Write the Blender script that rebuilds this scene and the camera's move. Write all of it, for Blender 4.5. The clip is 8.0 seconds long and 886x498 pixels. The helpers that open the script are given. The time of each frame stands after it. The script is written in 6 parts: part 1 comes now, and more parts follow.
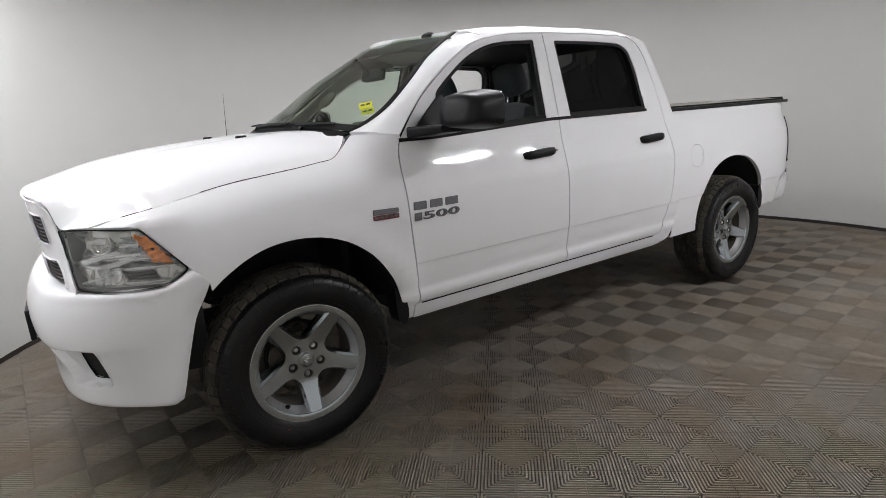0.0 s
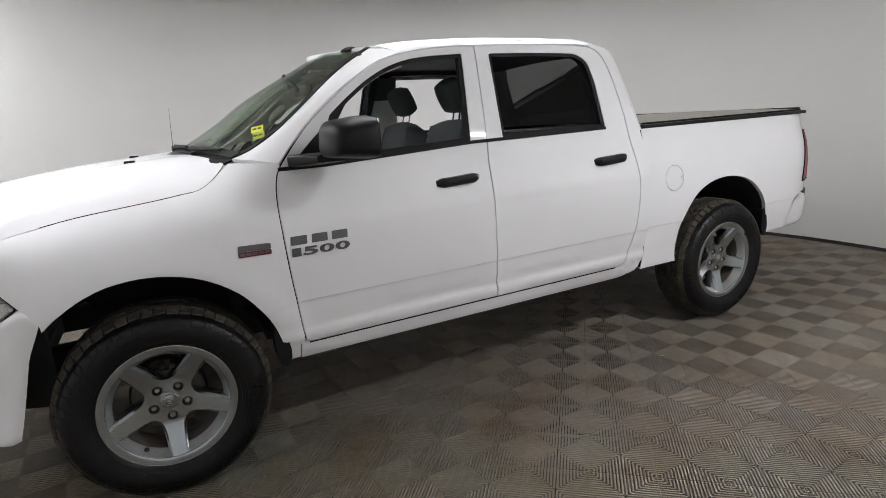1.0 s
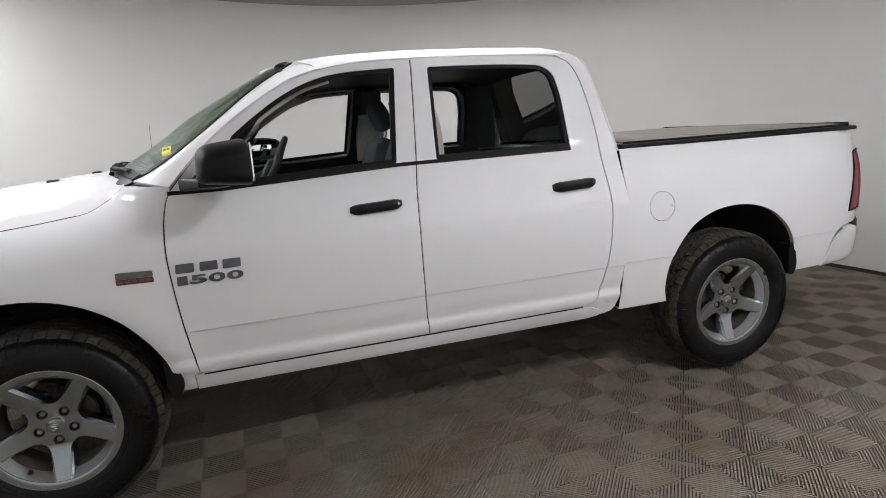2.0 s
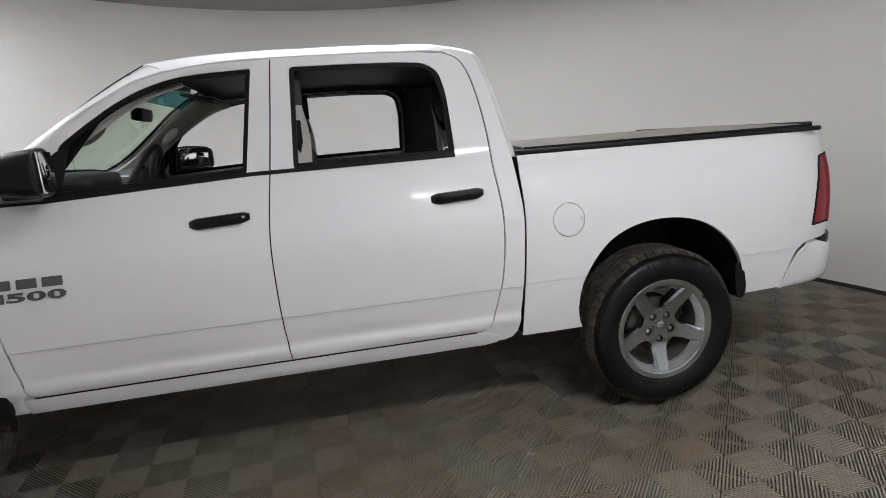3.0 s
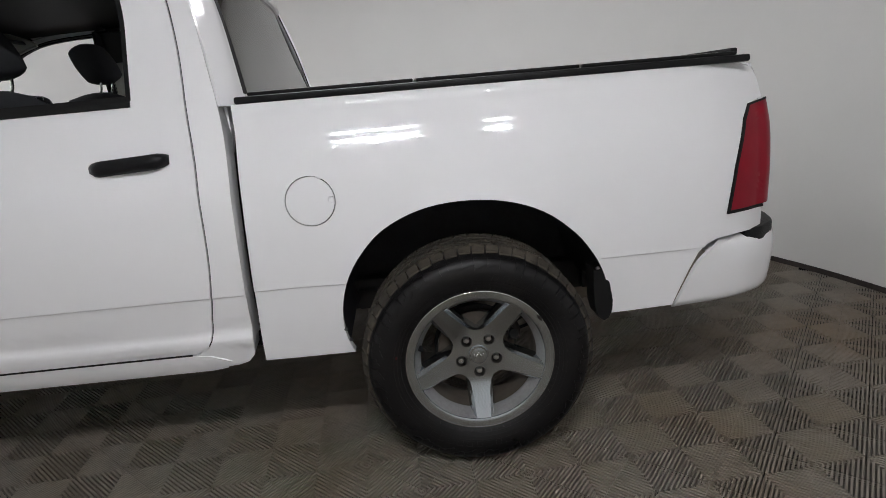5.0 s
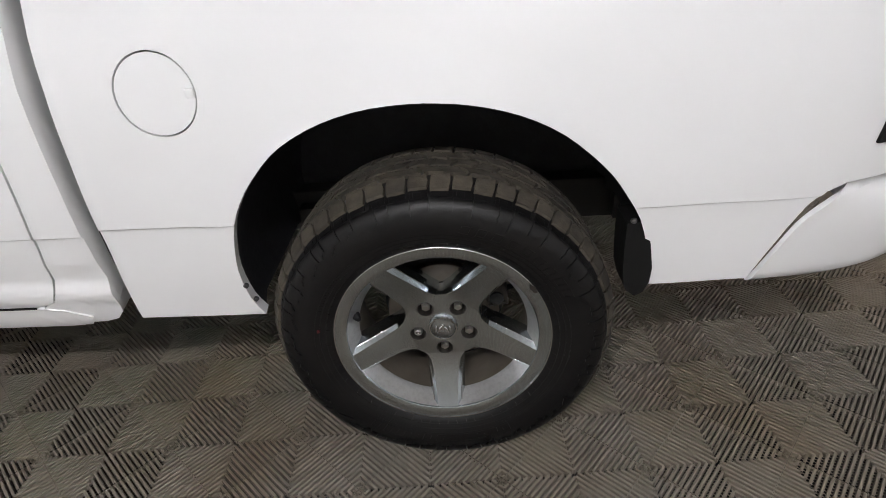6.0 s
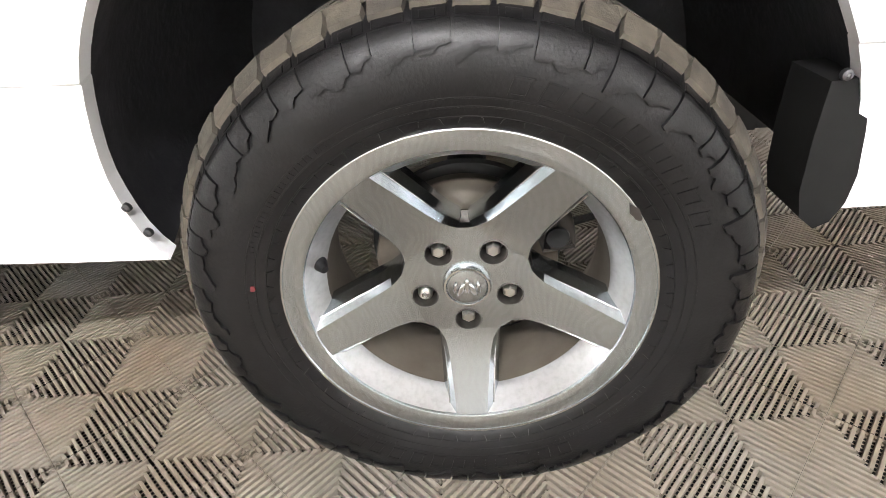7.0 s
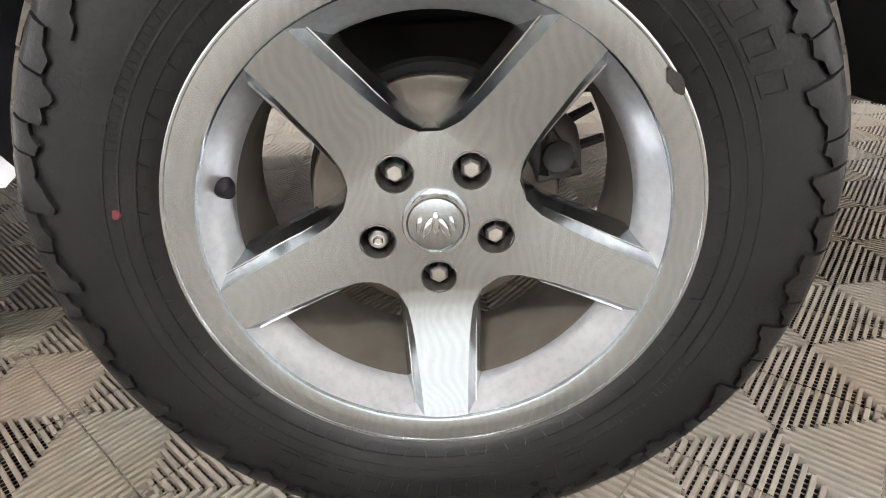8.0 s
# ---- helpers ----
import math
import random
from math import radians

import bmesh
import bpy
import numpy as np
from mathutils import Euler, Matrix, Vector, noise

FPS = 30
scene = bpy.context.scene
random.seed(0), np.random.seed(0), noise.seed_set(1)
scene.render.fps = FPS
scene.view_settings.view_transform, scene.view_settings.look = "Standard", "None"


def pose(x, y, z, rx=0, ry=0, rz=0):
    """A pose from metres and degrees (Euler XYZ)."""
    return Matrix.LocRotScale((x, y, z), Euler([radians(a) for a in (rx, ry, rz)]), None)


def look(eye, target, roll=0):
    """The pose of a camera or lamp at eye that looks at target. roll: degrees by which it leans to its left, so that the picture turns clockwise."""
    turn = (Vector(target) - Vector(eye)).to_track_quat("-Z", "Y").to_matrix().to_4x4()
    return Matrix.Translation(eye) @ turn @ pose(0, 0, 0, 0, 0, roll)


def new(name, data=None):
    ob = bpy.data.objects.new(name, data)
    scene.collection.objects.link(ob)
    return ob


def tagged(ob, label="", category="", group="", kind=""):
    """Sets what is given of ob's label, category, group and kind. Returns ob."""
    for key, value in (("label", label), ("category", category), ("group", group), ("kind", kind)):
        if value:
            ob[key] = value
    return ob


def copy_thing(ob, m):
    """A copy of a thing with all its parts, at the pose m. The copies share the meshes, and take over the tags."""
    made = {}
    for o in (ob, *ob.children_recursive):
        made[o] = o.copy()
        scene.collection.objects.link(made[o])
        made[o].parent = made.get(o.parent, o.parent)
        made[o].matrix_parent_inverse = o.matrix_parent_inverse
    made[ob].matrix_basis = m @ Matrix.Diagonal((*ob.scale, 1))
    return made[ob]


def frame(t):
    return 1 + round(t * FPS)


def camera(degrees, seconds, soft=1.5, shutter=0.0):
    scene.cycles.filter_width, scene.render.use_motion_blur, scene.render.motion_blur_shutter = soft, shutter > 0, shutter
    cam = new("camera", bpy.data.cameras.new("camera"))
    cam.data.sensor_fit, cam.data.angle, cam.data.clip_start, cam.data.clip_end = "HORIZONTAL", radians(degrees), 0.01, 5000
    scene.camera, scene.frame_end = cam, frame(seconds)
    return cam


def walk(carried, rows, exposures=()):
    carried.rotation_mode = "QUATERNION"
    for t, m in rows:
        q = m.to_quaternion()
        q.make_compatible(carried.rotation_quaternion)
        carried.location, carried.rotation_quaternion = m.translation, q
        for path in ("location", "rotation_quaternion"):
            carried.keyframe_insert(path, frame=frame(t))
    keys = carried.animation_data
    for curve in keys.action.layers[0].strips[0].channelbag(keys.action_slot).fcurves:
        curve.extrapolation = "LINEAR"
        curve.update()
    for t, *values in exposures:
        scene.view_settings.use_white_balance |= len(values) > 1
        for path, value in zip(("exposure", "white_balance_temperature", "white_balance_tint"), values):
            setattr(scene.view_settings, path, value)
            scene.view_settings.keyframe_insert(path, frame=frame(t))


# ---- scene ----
cam = camera(78.12, 8.0, 0.7)
PATH = [
    (0, pose(-0.754, -2.242, 1.462, 76.44, 3.86, -34.99)),
    (0.5, pose(-0.316, -2.325, 1.478, 76.93, 3.84, -31.60)),
    (1, pose(0.124, -2.441, 1.553, 76.28, 3.75, -27.58)),
    (1.2, pose(0.301, -2.457, 1.621, 75.01, 2.94, -25.02)),
    (2.5, pose(1.482, -2.511, 1.529, 78.49, 4.42, -14.52)),
    (3, pose(1.927, -2.442, 1.510, 78.31, 4.26, -12.14)),
    (3.5, pose(2.342, -2.401, 1.506, 78.61, 4.81, -9.37)),
    (4, pose(2.779, -2.295, 1.504, 77.84, 5.30, -6.37)),
    (4.5, pose(3.106, -2.039, 1.466, 75.70, 5.07, -4.60)),
    (5, pose(3.401, -1.792, 1.373, 74.07, 4.72, -3.50)),
    (5.2, pose(3.553, -1.668, 1.422, 70.39, 4.44, -2.07)),
    (6.3, pose(3.659, -0.898, 1.224, 58.10, 3.65, 1.83)),
    (6.5, pose(3.632, -0.838, 1.141, 59.04, 3.70, 1.65)),
    (7, pose(3.586, -0.631, 0.931, 57.29, 3.44, 2.03)),
    (7.6, pose(3.587, -0.529, 0.715, 59.51, 3.40, 1.30)),
    (8, pose(3.580, -0.506, 0.672, 63.42, 2.73, -0.88)),
]
walk(cam, PATH, [(0.0, 0.50, 6400, 10), (1.2, 0.60, 6400, 10), (2.4, 0.50, 6400, 10), (3.5, 0.43, 6370, 10), (4.6, 0.35, 6350, 10), (5.2, 0.46, 6380, 10), (6.3, 1.15, 6550, 10), (6.5, 1.4, 6600, 10), (7.0, 2.80, 6600, 10), (7.5, 2.72, 6550, 10), (8.0, 2.72, 6500, 10)])
# ---------------------------------------------------------------- light
world = bpy.data.worlds.new("world")
scene.world = world
world.use_nodes = True
world.node_tree.nodes["Background"].inputs[0].default_value = (0.9, 0.95, 1.0, 1)
world.node_tree.nodes["Background"].inputs[1].default_value = 0.004

# ---------------------------------------------------------------- materials


def material(name, base, rough=0.5, metal=0.0, coat=0.0, grain=0.0, scale=40.0, stain=0.0, stain_scale=3.0, stain_to=None, bump=0.0, bump_scale=200.0, island=0.0, obj_random=0.0, rough_var=0.0, stretch=(1, 1, 1), spec=0.5, ripple=0.0, coat_rough=0.10, across=False):
    m = bpy.data.materials.new(name)
    m.use_nodes = True
    nt = m.node_tree
    b = nt.nodes["Principled BSDF"]
    b.inputs["Roughness"].default_value = rough
    b.inputs["Metallic"].default_value = metal
    b.inputs["Coat Weight"].default_value = coat
    b.inputs["Coat Roughness"].default_value = coat_rough
    b.inputs["Specular IOR Level"].default_value = spec
    N, L = nt.nodes.new, nt.links.new
    tc = N("ShaderNodeTexCoord")
    mp = N("ShaderNodeMapping")
    mp.inputs["Scale"].default_value = stretch
    L(N("ShaderNodeNewGeometry").outputs["Position"] if across else tc.outputs["Object"], mp.inputs[0])
    col = N("ShaderNodeRGB")
    col.outputs[0].default_value = (*base, 1)
    out = col.outputs[0]

    def noise_node(sc, detail=6.0):
        n = N("ShaderNodeTexNoise")
        n.inputs["Scale"].default_value = sc
        n.inputs["Detail"].default_value = detail
        L(mp.outputs[0], n.inputs["Vector"])
        return n

    def mix(factor, a, c, mode="MIX"):
        x = N("ShaderNodeMix")
        x.data_type, x.blend_type = "RGBA", mode
        for sock, v in ((x.inputs[0], factor), (x.inputs[6], a), (x.inputs[7], c)):
            if isinstance(v, (int, float)):
                sock.default_value = v
            elif isinstance(v, tuple):
                sock.default_value = (*v, 1)
            else:
                L(v, sock)
        return x.outputs[2]

    def ramp(src, lo, hi, a=0.0, c=1.0):
        r = N("ShaderNodeMapRange")
        r.inputs[1].default_value, r.inputs[2].default_value, r.inputs[3].default_value, r.inputs[4].default_value = lo, hi, a, c
        L(src, r.inputs[0])
        return r.outputs[0]

    if stain:
        n = noise_node(stain_scale, 8.0)
        out = mix(ramp(n.outputs[0], 0.42, 0.72, 0.0, stain), out, stain_to or tuple(c * 0.5 for c in base))
    if grain:
        n = noise_node(scale)
        out = mix(1.0, out, ramp(n.outputs[0], 0.25, 0.75, 1 - grain, 1 + grain), "MULTIPLY")
    if ripple:
        # fine wavy lines, lighter and darker by turns
        wv = N("ShaderNodeTexWave")
        wv.inputs["Scale"].default_value, wv.inputs["Distortion"].default_value, wv.inputs["Detail"].default_value, wv.inputs["Detail Scale"].default_value = 30.0, 26.0, 1.0, 0.35
        L(mp.outputs[0], wv.inputs["Vector"])
        out = mix(1.0, out, ramp(wv.outputs["Fac"], 0, 1, 1 - ripple, 1 + ripple), "MULTIPLY")
    if island or obj_random:
        src = N("ShaderNodeNewGeometry").outputs["Random Per Island"] if island else N("ShaderNodeObjectInfo").outputs["Random"]
        v = island or obj_random
        out = mix(1.0, out, ramp(src, 0, 1, 1 - v, 1 + v), "MULTIPLY")
    L(out, b.inputs["Base Color"])
    if rough_var:
        n = noise_node(6.0)
        L(ramp(n.outputs[0], 0.3, 0.7, max(0.02, rough - rough_var), min(1, rough + rough_var)), b.inputs["Roughness"])
    if bump:
        n = noise_node(bump_scale)
        bp = N("ShaderNodeBump")
        bp.inputs["Strength"].default_value = 1.0
        bp.inputs["Distance"].default_value = bump
        L(n.outputs[0], bp.inputs["Height"])
        L(bp.outputs[0], b.inputs["Normal"])
    return m


def glass(name, tint, rough=0.0, haze=0.0, most=0.75, bend=5.0):
    """Thin pane: clear or tinted see-through glass with a Fresnel gloss."""
    m = bpy.data.materials.new(name)
    m.use_nodes = True
    nt = m.node_tree
    nt.nodes.remove(nt.nodes["Principled BSDF"])
    see, gloss, mix, face, power, span = (nt.nodes.new(k) for k in ("ShaderNodeBsdfTransparent", "ShaderNodeBsdfGlossy", "ShaderNodeMixShader", "ShaderNodeLayerWeight", "ShaderNodeMath", "ShaderNodeMapRange"))
    see.inputs[0].default_value = (*tint, 1)
    gloss.inputs["Roughness"].default_value = rough
    face.inputs[0].default_value = 0.5
    power.operation = "POWER"
    power.inputs[1].default_value = bend
    span.inputs[3].default_value, span.inputs[4].default_value = 0.03, most
    nt.links.new(face.outputs["Facing"], power.inputs[0])
    nt.links.new(power.outputs[0], span.inputs[0])
    nt.links.new(span.outputs[0], mix.inputs[0])
    nt.links.new(see.outputs[0], mix.inputs[1])
    nt.links.new(gloss.outputs[0], mix.inputs[2])
    out = mix.outputs[0]
    if haze:
        milky, add = nt.nodes.new("ShaderNodeBsdfDiffuse"), nt.nodes.new("ShaderNodeMixShader")
        milky.inputs[0].default_value = (0.8, 0.8, 0.78, 1)
        add.inputs[0].default_value = haze
        nt.links.new(out, add.inputs[1])
        nt.links.new(milky.outputs[0], add.inputs[2])
        out = add.outputs[0]
    nt.links.new(out, nt.nodes["Material Output"].inputs[0])
    return m


def glow(name, colour, strength):
    m = bpy.data.materials.new(name)
    m.use_nodes = True
    nt = m.node_tree
    e = nt.nodes.new("ShaderNodeEmission")
    e.inputs[0].default_value, e.inputs[1].default_value = (*colour, 1), strength
    nt.links.new(e.outputs[0], nt.nodes["Material Output"].inputs[0])
    return m


WHITE = material("white_car_paint", (0.85, 0.852, 0.865), 0.45, spec=0.05, coat=0.75, coat_rough=0.06, grain=0.012, scale=4, rough_var=0.03)
BLACK = material("black_grained_plastic", (0.008, 0.008, 0.009), 0.42, spec=0.22, grain=0.15, scale=60, bump=0.0004, bump_scale=700)
# real seals, and panel gaps where its black stands in for shade
SEAL = material("rubber_and_gap_shade_black", (0.009, 0.009, 0.009), 0.6, grain=0.1, spec=0.18)
WELL = material("black_wheel_well_liner", (0.022, 0.022, 0.026), 0.75, grain=0.3, scale=25, bump=0.002, bump_scale=60)
RUBBER = material("black_tyre_rubber", (0.0050, 0.0048, 0.0053), 0.40, grain=0.25, scale=30, stain=0.5, stain_scale=9, stain_to=(0.010, 0.0095, 0.0095), bump=0.0005, bump_scale=250, spec=0.36, rough_var=0.14)
TREAD = material("dusty_tyre_tread", (0.064, 0.054, 0.040), 0.9, grain=0.3, scale=50, stain=0.8, stain_scale=12, stain_to=(0.018, 0.016, 0.014), bump=0.0008, bump_scale=220)
DARKCHROME = material("dark_chrome_mesh", (0.16, 0.16, 0.17), 0.3, metal=1.0, grain=0.1)
CHROME = material("chrome_clad", (0.62, 0.63, 0.64), 0.16, metal=1.0, grain=0.05, scale=30, rough_var=0.08, bump=0.0002, bump_scale=90)
DULL = material("brushed_wheel_metal", (0.485, 0.53, 0.56), 0.21, metal=1.0, grain=0.04, scale=18, ripple=0.05)
PIT = material("pitted_wheel_barrel", (0.50, 0.50, 0.502), 0.30, metal=0.80, grain=0.06, scale=14, stain=0.35, stain_scale=110, stain_to=(0.30, 0.295, 0.29))
DUST = material("brown_dusty_inner_rim", (0.115, 0.098, 0.078), 0.62, metal=0.15, grain=0.15, scale=25, stain=0.6, stain_scale=16, stain_to=(0.085, 0.068, 0.05))
POCKET = material("shaded_nut_recess", (0.055, 0.050, 0.044), 0.5, metal=0.5, grain=0.3, scale=80)
NUT = material("worn_bright_nut", (0.62, 0.61, 0.58), 0.34, metal=1.0, grain=0.1, scale=60)
DISC = material("brake_disc_steel", (0.10, 0.085, 0.068), 0.36, metal=0.45, grain=0.15, scale=60, stain=0.4, stain_scale=10, stain_to=(0.08, 0.06, 0.04))
RUST = material("rusty_dull_steel", (0.021, 0.0165, 0.0128), 0.8, metal=0.2, grain=0.35, scale=30, stain=0.8, stain_scale=14, stain_to=(0.018, 0.011, 0.008))
CHASSIS = material("black_chassis_steel", (0.012, 0.012, 0.012), 0.7, grain=0.3, scale=12)
CLOTH = material("grey_seat_cloth", (0.062, 0.066, 0.072), 0.95, grain=0.3, scale=180, stain=0.3, stain_scale=6, bump=0.0012, bump_scale=420)
TRIM = material("light_grey_cabin_trim", (0.52, 0.50, 0.46), 0.7, grain=0.06, scale=60, bump=0.0004, bump_scale=400)
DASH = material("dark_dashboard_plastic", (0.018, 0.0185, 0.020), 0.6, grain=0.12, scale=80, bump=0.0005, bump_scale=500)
CARPET = material("dark_cabin_carpet", (0.02, 0.02, 0.021), 0.95, grain=0.3, scale=90)
VINYL = material("grey_bed_cover_vinyl", (0.20, 0.185, 0.16), 0.55, grain=0.15, scale=50, stain=0.5, stain_scale=5, stain_to=(0.13, 0.12, 0.1), bump=0.0006, bump_scale=300)
CLEAR = glass("clear_window_glass", (0.93, 0.97, 0.94))
SCREEN = glass("greenish_windscreen_glass", (0.86, 0.93, 0.86), bend=3.4)
SHADEBAND = glass("blue_green_shade_band", (0.40, 0.64, 0.71))
BACKGLASS = glass("reflecting_rear_glass", (0.13, 0.13, 0.13), most=0.95, bend=2.2)
RED = material("red_lamp_plastic", (0.24, 0.004, 0.016), 0.30, spec=0.15, coat=0.06, grain=0.08, scale=20)
AMBER = material("amber_reflector", (0.88, 0.27, 0.012), 0.2, coat=0.6, grain=0.3, scale=90)
LENS = glass("hazed_headlamp_lens", (0.95, 0.95, 0.94), 0.05, 0.11)
REFLECTOR = material("silver_lamp_reflector", (0.74, 0.75, 0.73), 0.24, metal=0.9, rough_var=0.1)
YELLOW = material("yellow_sticker", (0.72, 0.72, 0.02), 0.6, grain=0.05)
INK = material("dark_ink", (0.05, 0.06, 0.03), 0.7)
BADGERED = material("badge_red", (0.17, 0.015, 0.02), 0.35, grain=0.1)
DOTRED = material("faded_red_paint_dot", (0.10, 0.012, 0.014), 0.7, grain=0.3, scale=300)
MIRRORGLASS = material("mirror_glass", (0.85, 0.87, 0.87), 0.02, metal=1.0)
WALLMAT = material("pale_grey_booth_wall", (0.67, 0.665, 0.645), 0.7, grain=0.015, scale=3, stain=0.12, stain_scale=0.7, stain_to=(0.61, 0.605, 0.587), bump=0.0006, bump_scale=120)
CEILMAT = material("grey_ceiling_fabric", (0.36, 0.335, 0.31), 0.9, grain=0.04, scale=5)
BASEMAT = material("dark_wall_base", (0.03, 0.022, 0.02), 0.6, grain=0.2)
TILEMAT = material("taupe_grey_floor_tile", (0.218, 0.194, 0.162), 0.60, across=True, spec=0.3, grain=0.10, scale=25, stain=0.6, stain_scale=1.9, stain_to=(0.178, 0.122, 0.072), obj_random=0.05, bump=0.0004, bump_scale=300)
UNDER = material("slot_shaded_underlay", (0.004, 0.0035, 0.003), 0.9, grain=0.3, scale=15)
# glow of the unseen ceiling panels that light the booth
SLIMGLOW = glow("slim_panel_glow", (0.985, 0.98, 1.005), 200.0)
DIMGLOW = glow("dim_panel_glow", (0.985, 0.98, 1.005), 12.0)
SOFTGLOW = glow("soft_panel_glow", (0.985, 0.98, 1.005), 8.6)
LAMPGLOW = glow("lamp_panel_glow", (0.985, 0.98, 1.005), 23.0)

# ---------------------------------------------------------------- mesh tools
YC = 0.965  # truck's centre line


def empty(name, parent=None, at=(0, 0, 0)):
    ob = new(name)
    ob.location = at
    ob.empty_display_size = 0.1
    if parent is not None:
        ob.parent = parent
    return ob


def part(name, bm, mat, parent=None, label="", smooth=True, angle=35.0, recalc=True):
    if recalc:
        bmesh.ops.recalc_face_normals(bm, faces=bm.faces)
    me = bpy.data.meshes.new(name)
    bm.to_mesh(me)
    bm.free()
    me.materials.append(mat)
    ob = new(name, me)
    if parent is not None:
        ob.parent = parent
    if label:
        tagged(ob, label)
    if smooth:
        me.shade_smooth()
        me.set_sharp_from_angle(angle=radians(angle))
    return ob


def spline(points, n):
    """n points evenly along a Catmull-Rom curve through the points."""
    p = np.array(points, float)
    d = np.r_[0, np.cumsum(np.linalg.norm(np.diff(p, axis=0), axis=1) ** 0.5)]
    ext = np.vstack([2 * p[0] - p[1], p, 2 * p[-1] - p[-2]])
    out = []
    for u in np.linspace(0, d[-1], n):
        i = min(max(int(np.searchsorted(d, u, side="right")) - 1, 0), len(p) - 2)
        t = (u - d[i]) / (d[i + 1] - d[i])
        a, b, c, e = ext[i:i + 4]
        out.append(0.5 * (2 * b + (c - a) * t + (2 * a - 5 * b + 4 * c - e) * t ** 2 + (3 * b - a - 3 * c + e) * t ** 3))
    return np.array(out)


def loft(rows, nu, nv):
    """A smooth sheet through rows of points: nu along a row, nv across the rows."""
    a = [spline(r, nu) for r in rows]
    cols = [spline([r[i] for r in a], nv) for i in range(nu)]
    verts = [cols[i][j] for j in range(nv) for i in range(nu)]
    faces = [(j * nu + i, j * nu + i + 1, (j + 1) * nu + i + 1, (j + 1) * nu + i) for j in range(nv - 1) for i in range(nu - 1)]
    return verts, faces


def sheet(name, rows, nu, nv, mat, parent, label="", thick=0.012, flip=False, angle=40.0):
    """A lofted sheet with thickness inwards."""
    verts, faces = loft(rows, nu, nv)
    bm = bmesh.new()
    vs = [bm.verts.new(v) for v in verts]
    for f in faces:
        bm.faces.new([vs[k] for k in (reversed(f) if flip else f)])
    bm.normal_update()
    bmesh.ops.solidify(bm, geom=bm.faces[:], thickness=thick)
    return part(name, bm, mat, parent, label, angle=angle)


def mirror_rows(rows):
    return [[(p[0], 2 * YC - p[1], p[2]) for p in r] for r in rows]


def box(bm, x0, x1, y0, y1, z0, z1, bevel=0.0, m=None, segments=2):
    r = bmesh.ops.create_cube(bm, size=1.0)
    vs = r["verts"]
    bmesh.ops.scale(bm, vec=(x1 - x0, y1 - y0, z1 - z0), verts=vs)
    bmesh.ops.translate(bm, vec=((x0 + x1) / 2, (y0 + y1) / 2, (z0 + z1) / 2), verts=vs)
    if bevel:
        es = list({e for v in vs for e in v.link_edges})
        out = bmesh.ops.bevel(bm, geom=es, offset=bevel, segments=segments, profile=0.5, affect="EDGES")
        vs = list({v for f in out["faces"] for v in f.verts} | {v for v in vs if v.is_valid})
    if m is not None:
        bmesh.ops.transform(bm, matrix=m, verts=vs)
    return vs


def tube(bm, pts, radius, n=8, cap=True):
    """A round bar along points."""
    pts = [Vector(p) for p in pts]
    rings = []
    for i, p in enumerate(pts):
        d = (pts[min(i + 1, len(pts) - 1)] - pts[max(i - 1, 0)]).normalized()
        a = d.orthogonal().normalized() if i == 0 else (rings[-1][1] - d * rings[-1][1].dot(d)).normalized()
        b = d.cross(a)
        r = radius[i] if isinstance(radius, (list, tuple)) else radius
        rings.append(([bm.verts.new(p + r * (math.cos(2 * math.pi * k / n) * a + math.sin(2 * math.pi * k / n) * b)) for k in range(n)], a))
    for (u, _), (v, _) in zip(rings, rings[1:]):
        for k in range(n):
            bm.faces.new((u[k], u[(k + 1) % n], v[(k + 1) % n], v[k]))
    if cap:
        bm.faces.new(rings[0][0][::-1])
        bm.faces.new(rings[-1][0])


def revolve(bm, profile, n=96, closed=False, centre=(0, 0, 0)):
    """Turns (radius, y) points about the y axis."""
    rings = [[bm.verts.new((centre[0] + r * math.sin(2 * math.pi * k / n), centre[1] + y, centre[2] + r * math.cos(2 * math.pi * k / n))) for k in range(n)] for r, y in profile]
    pairs = list(zip(rings, rings[1:])) + ([(rings[-1], rings[0])] if closed else [])
    for u, v in pairs:
        for k in range(n):
            bm.faces.new((u[k], u[(k + 1) % n], v[(k + 1) % n], v[k]))
    return rings


CREASE = [0.600, 0.625, 0.766, 0.7700, 0.7725, 0.7745, 0.7765, 0.781]  # heights of extra cuts along the body crease


